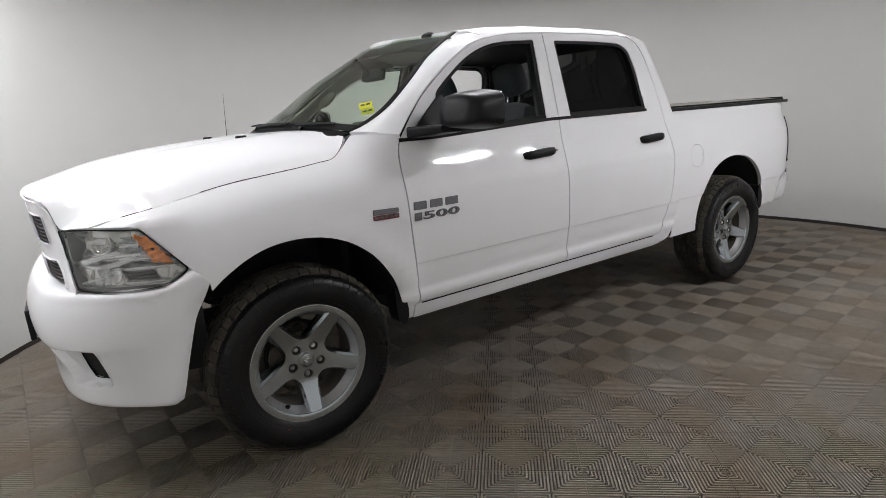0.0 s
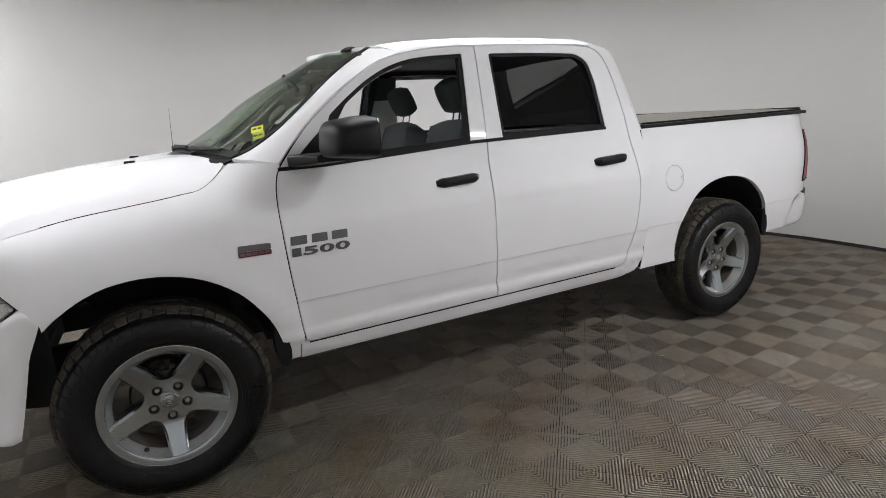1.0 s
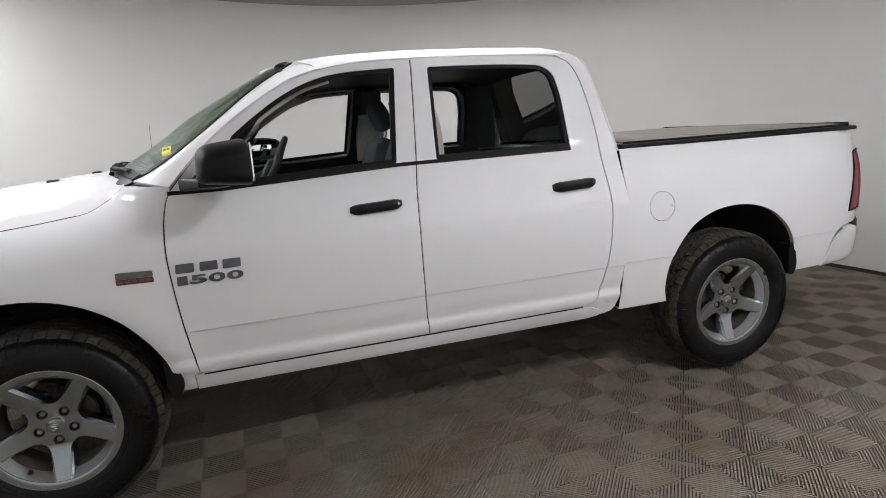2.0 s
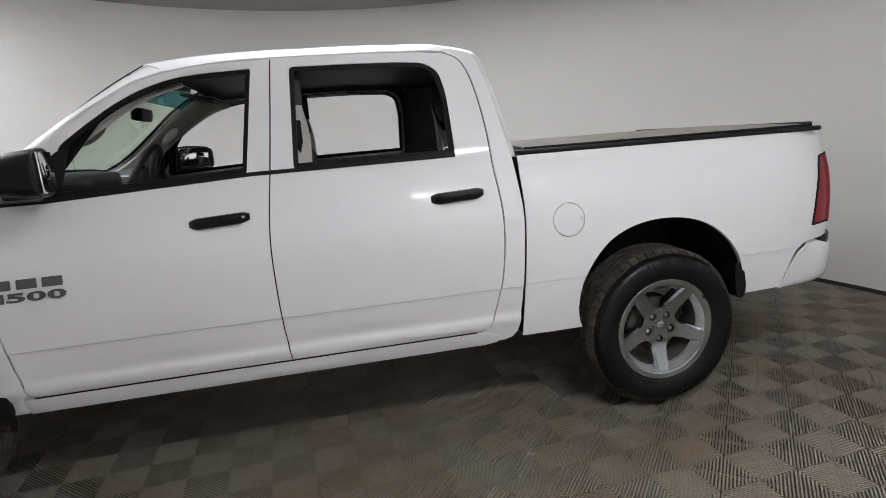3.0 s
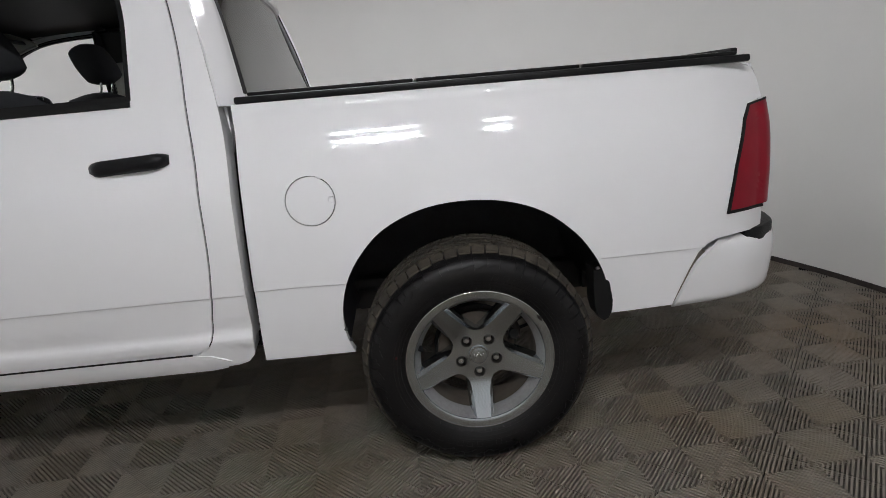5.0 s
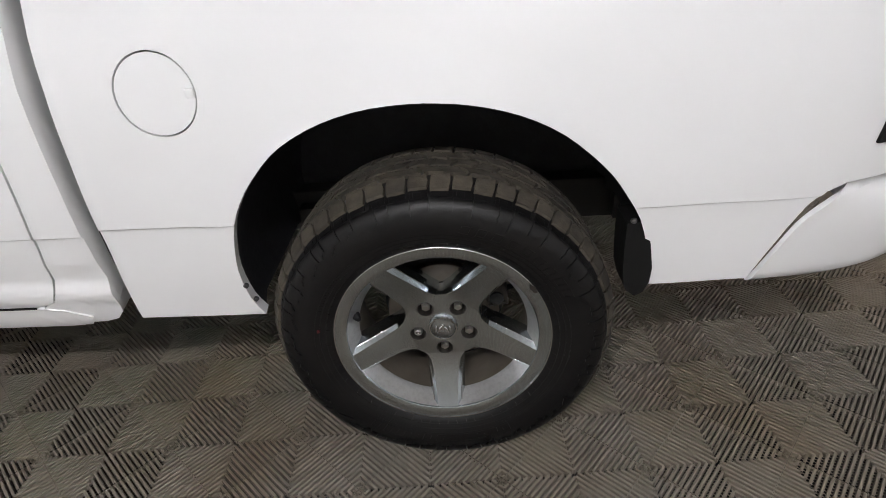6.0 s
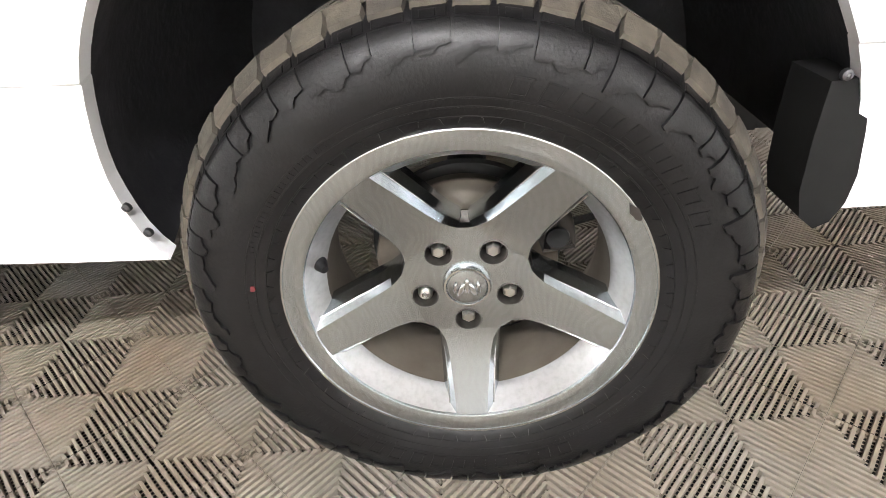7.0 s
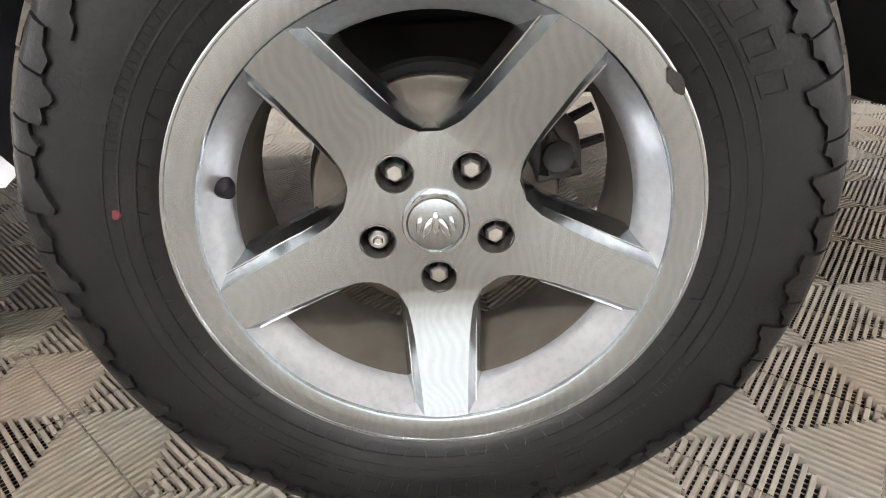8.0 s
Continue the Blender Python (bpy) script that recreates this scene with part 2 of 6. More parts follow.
def plate_2d(outline, holes, step, cuts=()):
    """Triangles that fill an outline with holes, cut by a grid of that step."""
    bm = bmesh.new()
    for loop in [outline] + list(holes):
        vs = [bm.verts.new((u, 0, v)) for u, v in loop]
        for a, b in zip(vs, vs[1:] + vs[:1]):
            bm.edges.new((a, b))
    bmesh.ops.triangle_fill(bm, edges=bm.edges[:], use_beauty=True, normal=(0, -1, 0))
    def inside(loop, u, v):
        c = False
        for (a, b), (d, e) in zip(loop, loop[1:] + loop[:1]):
            if (b > v) != (e > v) and u < (d - a) * (v - b) / (e - b) + a:
                c = not c
        return c
    drop = [f for f in bm.faces if any(inside(h, f.calc_center_median().x, f.calc_center_median().z) for h in holes) or not inside(outline, f.calc_center_median().x, f.calc_center_median().z)]
    bmesh.ops.delete(bm, geom=drop, context="FACES_ONLY")
    us, vv = [p[0] for p in outline], [p[1] for p in outline]
    for lo, hi, no in ((min(us), max(us), (1, 0, 0)), (min(vv), max(vv), (0, 0, 1))):
        k = math.ceil(lo / step)
        while k * step < hi:
            co = (k * step, 0, 0) if no[0] else (0, 0, k * step)
            bmesh.ops.bisect_plane(bm, geom=bm.verts[:] + bm.edges[:] + bm.faces[:], dist=1e-5, plane_co=co, plane_no=no)
            k += 1
    for z in cuts:
        if min(vv) < z < max(vv):
            bmesh.ops.bisect_plane(bm, geom=bm.verts[:] + bm.edges[:] + bm.faces[:], dist=1e-5, plane_co=(0, 0, z), plane_no=(0, 0, 1))
    bmesh.ops.remove_doubles(bm, verts=bm.verts, dist=2e-5)
    return bm


def panel(name, outline, holes, at, mat, parent, label="", step=0.05, flange=0.02, mirror=False, cuts=()):
    """A pressed panel: the outline in (u, v) laid on the surface at(u, v), with its edges turned in."""
    bm = plate_2d(outline, holes, step, cuts)
    e = 5e-4
    where, normal = [], []
    for v in bm.verts:
        u, w = v.co.x, v.co.z
        p = Vector(at(u, w))
        du, dw = Vector(at(u + e, w)) - Vector(at(u - e, w)), Vector(at(u, w + e)) - Vector(at(u, w - e))
        n = du.cross(dw).normalized()
        if mirror:
            p.y, n.y = 2 * YC - p.y, -n.y
        where.append(p)
        normal.append(n)
    bm.verts.index_update()
    faces = [[v.index for v in f.verts] for f in bm.faces]
    rim = [(ed.verts[0].index, ed.verts[1].index, [v.index for v in ed.link_faces[0].verts]) for ed in bm.edges if len(ed.link_faces) == 1]
    bm.free()
    verts = list(where)
    out = []
    for f in faces:
        if len(f) < 3:
            continue
        c = (where[f[1]] - where[f[0]]).cross(where[f[2]] - where[f[0]])
        out.append(f if c.dot(normal[f[0]]) > 0 else f[::-1])
    normals = list(normal)
    for a, b, own in rim:
        k = len(verts)
        ia, ib = where[a] - normal[a] * flange, where[b] - normal[b] * flange
        verts += [where[a], where[b], ib, ia]
        n = normal[a].cross(where[b] - where[a]).normalized()
        inward = sum((where[q] for q in own), Vector()) / len(own) - (where[a] + where[b]) / 2
        turn_over = n.dot(inward) > 0
        n = -n if turn_over else n
        normals += [n, n, n, n]
        face = (where[b] - where[a]).cross(ib - where[b])
        out.append((k, k + 1, k + 2, k + 3) if face.dot(n) > 0 else (k + 3, k + 2, k + 1, k))
    me = bpy.data.meshes.new(name)
    me.from_pydata([tuple(v) for v in verts], [], [tuple(f) for f in out])
    me.materials.append(mat)
    me.shade_smooth()
    me.normals_split_custom_set_from_vertices([tuple(n) for n in normals])
    ob = new(name, me)
    ob.parent = parent
    if label:
        tagged(ob, label)
    return ob


def round_loop(pts, radius, n=5):
    """A closed loop with rounded corners; radius: one for all or one a corner."""
    out = []
    k = len(pts)
    for i, p in enumerate(pts):
        r = radius[i] if isinstance(radius, (list, tuple)) else radius
        p, a, b = Vector(p), Vector(pts[i - 1]), Vector(pts[(i + 1) % k])
        if r <= 0:
            out.append(tuple(p))
            continue
        da, db = (a - p), (b - p)
        s = min(r, da.length * 0.45, db.length * 0.45)
        q0, q1 = p + da.normalized() * s, p + db.normalized() * s
        for j in range(n + 1):
            t = j / n
            out.append(tuple((1 - t) ** 2 * q0 + 2 * t * (1 - t) * p + t * t * q1))
    return out


def smooth_line(pts, n):
    return [tuple(p) for p in spline(pts, n)]


def interp(x, xs, ys):
    if x <= xs[0]:
        return ys[0]
    for i in range(1, len(xs)):
        if x <= xs[i]:
            return ys[i - 1] + (ys[i] - ys[i - 1]) * (x - xs[i - 1]) / (xs[i] - xs[i - 1])
    return ys[-1]


def ease(t):
    t = min(1.0, max(0.0, t))
    return t * t * (3 - 2 * t)


def curve_fn(xs, ys):
    """A smooth function through points (monotone cubic)."""
    xs, ys = np.array(xs, float), np.array(ys, float)
    d = np.diff(ys) / np.diff(xs)
    m = np.r_[d[0], np.where(d[:-1] * d[1:] > 0, 2 * d[:-1] * d[1:] / (d[:-1] + d[1:] + 1e-12), 0), d[-1]]
    xs, ys, m = xs.tolist(), ys.tolist(), m.tolist()

    def f(x):
        x = min(max(x, xs[0]), xs[-1])
        i = 0
        while i < len(xs) - 2 and x >= xs[i + 1]:
            i += 1
        h = xs[i + 1] - xs[i]
        t = (x - xs[i]) / h
        return (ys[i] * (2 * t ** 3 - 3 * t ** 2 + 1) + h * m[i] * (t ** 3 - 2 * t ** 2 + t) + ys[i + 1] * (3 * t ** 2 - 2 * t ** 3) + h * m[i + 1] * (t ** 3 - t ** 2))
    return f


# ---------------------------------------------------------------- booth: wall, ceiling, floor
RC, RX, RY, RH = 4.05, 2.15, 0.45, 3.05   # radius, centre and height of the round booth


def ring_sheet(name, r0, z0, r1, z1, mat, n=160, thick=0.08):
    bm = bmesh.new()
    prof = [(r0, z0), (r1, z1), (r1 + thick, z1), (r0 + thick, z0)]
    rings = [[bm.verts.new((RX + r * math.cos(2 * math.pi * k / n), RY + r * math.sin(2 * math.pi * k / n), z)) for k in range(n)] for r, z in prof]
    for u, v in zip(rings, rings[1:] + rings[:1]):
        for k in range(n):
            bm.faces.new((u[k], u[(k + 1) % n], v[(k + 1) % n], v[k]))
    return part(name, bm, mat)


tagged(ring_sheet("wall_round", RC, 0.0, RC, RH + 0.1, WALLMAT), "pale grey smooth curved booth wall", "wall", kind="structure")
tagged(ring_sheet("baseboard", RC - 0.006, 0.0, RC - 0.006, 0.035, BASEMAT, thick=0.005), "thin dark strip where wall meets floor", "baseboard", kind="structure")
bm = bmesh.new()
bmesh.ops.create_circle(bm, cap_ends=True, segments=160, radius=RC - 0.004, matrix=Matrix.Translation((RX, RY, RH)))
top = bmesh.ops.extrude_face_region(bm, geom=bm.faces[:])
bmesh.ops.translate(bm, vec=(0, 0, 0.06), verts=[v for v in top["geom"] if isinstance(v, bmesh.types.BMVert)])
tagged(part("ceiling", bm, CEILMAT, smooth=False), "dull grey flat booth ceiling", "ceiling", kind="structure")



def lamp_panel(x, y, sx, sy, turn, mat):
    lamp = tagged(empty("ceiling_light", at=(x, y, RH - 0.03)), "unseen flat white light panel added under the booth ceiling", "ceiling light", "ceiling light panels")
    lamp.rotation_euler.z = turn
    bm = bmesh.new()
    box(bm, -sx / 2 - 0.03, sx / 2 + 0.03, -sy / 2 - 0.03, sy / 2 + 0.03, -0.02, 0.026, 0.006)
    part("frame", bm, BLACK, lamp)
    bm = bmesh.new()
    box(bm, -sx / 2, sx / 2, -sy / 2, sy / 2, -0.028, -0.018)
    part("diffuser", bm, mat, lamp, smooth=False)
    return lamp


# unseen panels, added to light the nose, roof, bed and far wall
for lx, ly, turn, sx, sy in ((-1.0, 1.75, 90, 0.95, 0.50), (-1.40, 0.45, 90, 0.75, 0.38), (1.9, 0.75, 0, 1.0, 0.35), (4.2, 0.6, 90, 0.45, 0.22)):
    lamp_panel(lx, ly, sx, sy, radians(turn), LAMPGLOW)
# unseen: short bright panels along the near side, weaker towards the truck's nose, and a wide soft fill added behind
# the truck
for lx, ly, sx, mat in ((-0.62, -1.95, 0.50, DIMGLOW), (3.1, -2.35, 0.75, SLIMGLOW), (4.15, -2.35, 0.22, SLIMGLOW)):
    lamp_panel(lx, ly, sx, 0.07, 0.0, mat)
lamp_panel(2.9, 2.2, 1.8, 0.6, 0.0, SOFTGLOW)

# ---------------------------------------------------------------- truck: body surfaces
HUB_Z, WB = 0.43, 3.569
door_prof = curve_fn([0.44, 0.50, 0.555, 0.585, 0.607, 0.640, 0.70, 0.7725, 0.7750, 0.90, 1.02, 1.10, 1.16, 1.22, 1.30, 1.38, 1.43, 1.60, 1.86, 1.92],
                     [0.075, 0.035, 0.018, 0.002, -0.002, 0.004, -0.012, -0.0245, -0.0280, -0.037, -0.040, -0.036, -0.021, 0.000, 0.0295, 0.0535, 0.068, 0.125, 0.215, 0.240])
bed_prof = curve_fn([0.44, 0.52, 0.62, 0.7725, 0.7750, 0.90, 1.00, 1.10, 1.17, 1.22, 1.29, 1.33, 1.38, 1.40],
                    [0.060, 0.034, 0.020, 0.0045, 0.0010, -0.006, -0.006, 0.002, 0.014, 0.030, 0.0556, 0.0660, 0.074, 0.086])
fender_top = curve_fn([-0.80, -0.72, -0.53, -0.215, 0.10, 0.25, 0.60], [1.145, 1.155, 1.195, 1.255, 1.290, 1.310, 1.345])


nose_plan = [(-0.405, -0.010), (-0.52, 0.010), (-0.66, 0.062), (-0.77, 0.160), (-0.845, 0.275), (-0.890, 0.43), (-0.915, 0.68), (-0.925, YC)]


NOSE_LINE = spline(nose_plan, 61)


def nose_at(u, v):
    """u: 0..1 along the plan from the lamp to the middle, v: height."""
    k = ease((u - 0.42) / 0.18)
    lean = (1 - k) * 0.20 * (v - 0.92) + k * (0.048 - 0.083 * (v - 0.92))
    p = NOSE_LINE
    i = min(max(u, 0.0), 0.9999) * 60
    k = int(i)
    q = p[k] * (1 - (i - k)) + p[min(k + 1, 60)] * (i - k)
    swell = 0.012 * ease((u - 0.50) / 0.10)
    return (q[0] + lean - swell, q[1] - swell * 0.4, v)


def nose_y(x):
    """The nose plan's y at x."""
    for p, q in zip(NOSE_LINE, NOSE_LINE[1:]):
        if q[0] <= x <= p[0]:
            return float(p[1] + (q[1] - p[1]) * (x - p[0]) / (q[0] - p[0]))
    return -0.012 if x > NOSE_LINE[0][0] else YC


def fender_y(x, z):
    low = interp(z, [0.44, 0.52, 0.62, 0.80, 0.90], [0.06, 0.02, 0.0, -0.022, -0.034])
    zt = fender_top(x)
    t = max(0.0, (z - 0.90) / (zt - 0.90))
    y = low if z < 0.90 else -0.034 - 0.02 * math.sin(min(t, 1) * math.pi) + 0.135 * min(t, 1.0) ** 4
    if z > zt:
        y += (z - zt) * (1.9 - 1.1 * ease((x - 0.25) / 0.3))
    k = ease((-0.30 - x) / 0.20)
    if k > 0:
        y = y * (1 - k) + k * (nose_y(x - 0.20 * (z - 0.92)) - 0.004 + 0.060 * min(max((z - 1.146) / max(zt - 1.146, 0.006), 0.0), 1.1) ** 1.6)
    return y


def side_y(x, z):
    d = door_prof(z)
    if x < 0.62:
        f = fender_y(x, z)
        k = ease((x - 0.30) / 0.32)
        y = f * (1 - k) + d * k
    elif x > interp(z, [0.51, 0.62, 0.85, 1.10, 1.30, 1.40], [2.783, 2.7925, 2.807, 2.8185, 2.816, 2.812]):
        y = bed_prof(z) + 0.14 * max(0.0, (x - 4.25) / 0.45) ** 2.4
    else:
        y = d
    for hx in (0.0, WB):
        r = math.hypot(x - hx, (z - HUB_Z) * 1.0)
        if z > 0.45 and r < 0.95:
            y -= (0.022 if hx == 0.0 else 0.008) * math.exp(-((r - 0.58) / 0.075) ** 2) * ease((z - 0.50) / 0.2)
    return y


def on_side(x, z):
    return (x, side_y(x, z), z)


truck = tagged(empty("pickup_truck", at=(0, 0, 0)), "white four-door crew cab pickup truck with black handles and mirrors", "pickup truck")

G = 0.0030  # half a panel gap
gap_a = smooth_line([(0.603, 0.573), (0.584, 0.74), (0.567, 0.915), (0.556, 1.11), (0.560, 1.25), (0.578, 1.34), (0.602, 1.385)], 22)
frame_a = smooth_line([(0.602, 1.385), (0.64, 1.434), (0.75, 1.553), (0.855, 1.639), (0.965, 1.717), (1.078, 1.789), (1.197, 1.843), (1.318, 1.877), (1.44, 1.894), (1.55, 1.902), (1.731, 1.908)], 26)
gap_b = smooth_line([(1.676, 0.560), (1.660, 0.775), (1.655, 1.08), (1.668, 1.28), (1.684, 1.41), (1.71, 1.66), (1.733, 1.908)], 26)
gap_c = smooth_line([(2.560, 0.560), (2.625, 0.588), (2.660, 0.70), (2.690, 0.85), (2.704, 1.02), (2.704, 1.20), (2.690, 1.36), (2.680, 1.55), (2.655, 1.72), (2.625, 1.82), (2.585, 1.875), (2.52, 1.900)], 34)
sill_z = 0.560


def shift(pts, dx, dz=0.0):
    return [(p[0] + dx, p[1] + dz) for p in pts]


front_door_line = shift(gap_a, G) + shift(frame_a[1:], G, -G) + [(1.733 - G, 1.908 - G)] + shift(gap_b[::-1][1:], -G) + [(0.66, sill_z)]
rear_door_line = shift(gap_b, G) + [(1.90, 1.911), (2.20, 1.910), (2.40, 1.906)] + shift(gap_c[::-1], -G, -G * 0.5)
win_front = round_loop([(0.815, 1.378), (0.862, 1.588), (0.955, 1.660), (1.076, 1.745), (1.194, 1.805), (1.315, 1.842), (1.437, 1.857), (1.646, 1.868), (1.588, 1.416)], [0.02, 0.02, 0.04, 0.06, 0.08, 0.08, 0.05, 0.012, 0.012])
win_rear = round_loop([(1.786, 1.419), (1.812, 1.867), (2.10, 1.868), (2.30, 1.864), (2.425, 1.857), (2.492, 1.815), (2.516, 1.70), (2.519, 1.426)], [0.012, 0.02, 0.05, 0.05, 0.06, 0.07, 0.08, 0.012])


def inset_loop(loop, d):
    c = np.mean(loop, axis=0)
    out = []
    for i, p in enumerate(loop):
        a, b = np.array(loop[i - 1]), np.array(loop[(i + 1) % len(loop)])
        t = b - a
        n = np.array((-t[1], t[0])) / (np.hypot(*t) + 1e-9)
        if np.dot(n, c - np.array(p)) < 0:
            n = -n
        out.append(tuple(np.array(p) + n * d))
    return out


def proud(fn, d):
    return lambda u, v: (fn(u, v)[0], fn(u, v)[1] - d, fn(u, v)[2])


def ring_strip(name, outer, inner, d_out, d_in, mat, parent, flip, back=0.03):
    """A closed band between two loops on the body side, with an inner return."""
    bm = bmesh.new()
    rows = []
    for loop, d in ((outer, d_out), (inner, d_in), (inner, d_in - back)):
        rows.append([bm.verts.new((u, (side_y(u, v) - d) if not flip else 2 * YC - side_y(u, v) + d, v)) for u, v in loop])
    m = len(outer)
    for a, b in zip(rows, rows[1:]):
        for k in range(m):
            bm.faces.new((a[k], a[(k + 1) % m], b[(k + 1) % m], b[k]))
    return part(name, bm, mat, parent, angle=45)


def door(name, line, window, handle, lock, flip, label):
    d = empty(name, truck)
    tagged(d, label)
    panel("door_skin", line, [window], on_side, WHITE, d, mirror=flip, cuts=CREASE, flange=0.045)
    # seal round the opening, sunk behind the skin
    ring_strip("window_seal", inset_loop(window, -0.003), inset_loop(window, 0.020), -0.0045, -0.010, SEAL, d, flip)
    # lowered pane: only its top edge stands in the channel
    x0, x1 = min(p[0] for p in window) + 0.03, max(p[0] for p in window) - 0.02
    edge = [(x, interp(x, [0.80, 1.59, 1.79, 2.53], [1.374, 1.414, 1.416, 1.424])) for x in np.linspace(x0, x1, 8)]
    panel("window_pane", shift(edge, 0, -0.03) + shift(edge[::-1], 0, 0.004), [], proud(on_side, -0.022), CLEAR, d, flange=0.004, mirror=flip, step=0.2).visible_shadow = False
    # belt strip
    xs = sorted(p[0] for p in window)
    belt = [(x, interp(x, [0.80, 1.59, 1.79, 2.53], [1.374, 1.414, 1.416, 1.424])) for x in np.linspace(line_min(line, 1.40) + 0.004, line_max(line, 1.40) - (0.17 if name == "rear_door" else 0.004), 16)]
    strip = [(p[0], p[1] - 0.011) for p in belt] + [(p[0], p[1] + 0.005) for p in belt[::-1]]
    panel("belt_strip", strip, [], proud(on_side, 0.006), SEAL, d, flange=0.012, mirror=flip)
    # inner door card and frame
    card = inset_loop(line, 0.03)
    panel("door_card", card, [inset_loop(window, -0.012)], proud(on_side, -0.075), DASH, d, flange=0.02, mirror=flip, step=0.2)
    x0, x1, z0, z1 = handle
    bm = bmesh.new()
    zc, y = (z0 + z1) / 2, side_y((x0 + x1) / 2, (z0 + z1) / 2)
    vs = []
    for k, x in enumerate(np.linspace(x0, x1, 15)):
        e = min(k, 14 - k) / 14
        hh = (z1 - z0) / 2 * (0.62 + 0.38 * min(1, e * 9))
        out = y - 0.010 - 0.026 * min(1, e * 6) ** 0.6
        zz = zc + (x - (x0 + x1) / 2) * 0.05
        ring = [(x, y + 0.006, zz - hh), (x, out + 0.010, zz - hh), (x, out, zz - hh * 0.6), (x, out, zz + hh * 0.55), (x, out + 0.008, zz + hh), (x, y + 0.006, zz + hh)]
        vs.append([bm.verts.new(p if not flip else (p[0], 2 * YC - p[1], p[2])) for p in ring])
    for a, b in zip(vs, vs[1:]):
        for j in range(5):
            bm.faces.new((a[j], a[j + 1], b[j + 1], b[j]))
    bm.faces.new(vs[0])
    bm.faces.new(vs[-1][::-1])
    part("door_handle", bm, BLACK, d, "black pull handle", angle=50)
    if lock and not flip:
        bm = bmesh.new()
        revolve(bm, [(0.0001, -0.002), (0.006, -0.002), (0.007, 0.002), (0.007, 0.012)], 20, centre=(x1 - 0.022, y - 0.037, zc + 0.010))
        part("lock_cylinder", bm, CHROME, d)
    return d


def line_min(line, z):
    return min(p[0] for p in line if abs(p[1] - z) < 0.06)


def line_max(line, z):
    return max(p[0] for p in line if abs(p[1] - z) < 0.06)


for flip in (False, True):
    door("front_door", front_door_line, win_front, (1.338, 1.583, 1.207, 1.252), True, flip, "white front door with lowered window and black handle")
    door("rear_door", rear_door_line, win_rear, (2.376, 2.624, 1.212, 1.260), False, flip, "white rear door with lowered window and black handle")

# front fenders
arch_f = smooth_line([(0.512, 0.482), (0.500, 0.58), (0.470, 0.68), (0.425, 0.765), (0.345, 0.868), (0.235, 0.950), (0.12, 0.996), (0.0, 1.013), (-0.12, 1.003), (-0.22, 0.968), (-0.31, 0.912), (-0.362, 0.868)], 34)
fender_line = [(0.575, 0.482), (0.578, 0.56)] + shift(gap_a, -G) + [(0.590, 1.400), (0.50, 1.405), (0.43, 1.409), (0.398, 1.408), (0.383, 1.394), (0.340, 1.356), (0.282, 1.322)] + \
    [(x, fender_top(x) - 0.001) for x in (0.24, 0.15, 0.05, -0.05, -0.15, -0.25, -0.35, -0.45, -0.55, -0.63, -0.69)] + [(-0.712, 1.154), (-0.69, 1.151), (-0.64, 1.150), (-0.59, 1.148), (-0.562, 1.141), (-0.500, 1.065), (-0.426, 0.973), (-0.366, 0.902)] + arch_f[::-1]
arch_r = smooth_line([(3.122, 0.496), (3.104, 0.545), (3.097, 0.600), (3.099, 0.66), (3.114, 0.732), (3.138, 0.795), (3.172, 0.852), (3.212, 0.900), (3.258, 0.943), (3.322, 0.980), (3.392, 1.006), (3.465, 1.021), (3.545, 1.026), (3.61, 1.023), (3.665, 1.016), (3.725, 1.002), (3.785, 0.980), (3.845, 0.947), (3.897, 0.905), (3.945, 0.857), (3.985, 0.800), (4.022, 0.735), (4.050, 0.64), (4.06, 0.553)], 48)
bumper_edge = [(4.290, 0.560), (4.315, 0.63), (4.345, 0.70), (4.372, 0.755), (4.40, 0.785), (4.44, 0.802), (4.53, 0.806), (4.60, 0.806)]
tail_line = round_loop([(4.479, 0.893), (4.504, 1.05), (4.548, 1.20), (4.577, 1.248), (4.67, 1.262), (4.72, 0.90)], [0.008, 0.05, 0.05, 0.02, 0.0, 0.0])
bed_line = [(2.798, 0.498)] + smooth_line([(2.804, 0.62), (2.817, 0.85), (2.828, 1.10), (2.827, 1.30), (2.823, 1.392)], 12) + [(3.2, 1.396), (3.7, 1.397), (4.2, 1.396), (4.535, 1.392), (4.595, 1.375), (4.635, 1.33), (4.652, 1.27)] + \
    [(4.573, 1.253), (4.543, 1.205), (4.498, 1.05), (4.472, 0.888), (4.645, 0.886), (4.650, 0.815)] + bumper_edge[::-1] + [(4.06, 0.553)] + arch_r[::-1][1:] + [(2.98, 0.496)]
fuel_loop = [(3.047 + 0.083 * math.cos(a), 1.068 + 0.083 * math.sin(a)) for a in np.linspace(0, 2 * math.pi, 40, endpoint=False)]
fuel_cap = [(3.047 + 0.0795 * math.cos(a), 1.068 + 0.0795 * math.sin(a)) for a in np.linspace(0, 2 * math.pi, 40, endpoint=False)]
cab_line = shift(gap_c, G) + [(2.55, 1.915), (2.61, 1.905), (2.660, 1.888)] + smooth_line([(2.688, 1.850), (2.728, 1.70), (2.764, 1.52), (2.790, 1.38), (2.803, 1.24), (2.806, 1.10), (2.795, 0.85), (2.780, 0.62), (2.771, 0.555), (2.752, 0.512), (2.70, 0.492)], 22) + [(2.60, 0.488)]
cab_line = [(2.52, 1.900 + 0.010)] + cab_line[len(gap_c):] + [(2.56, 0.544)] + shift(gap_c, G)[1:-1]
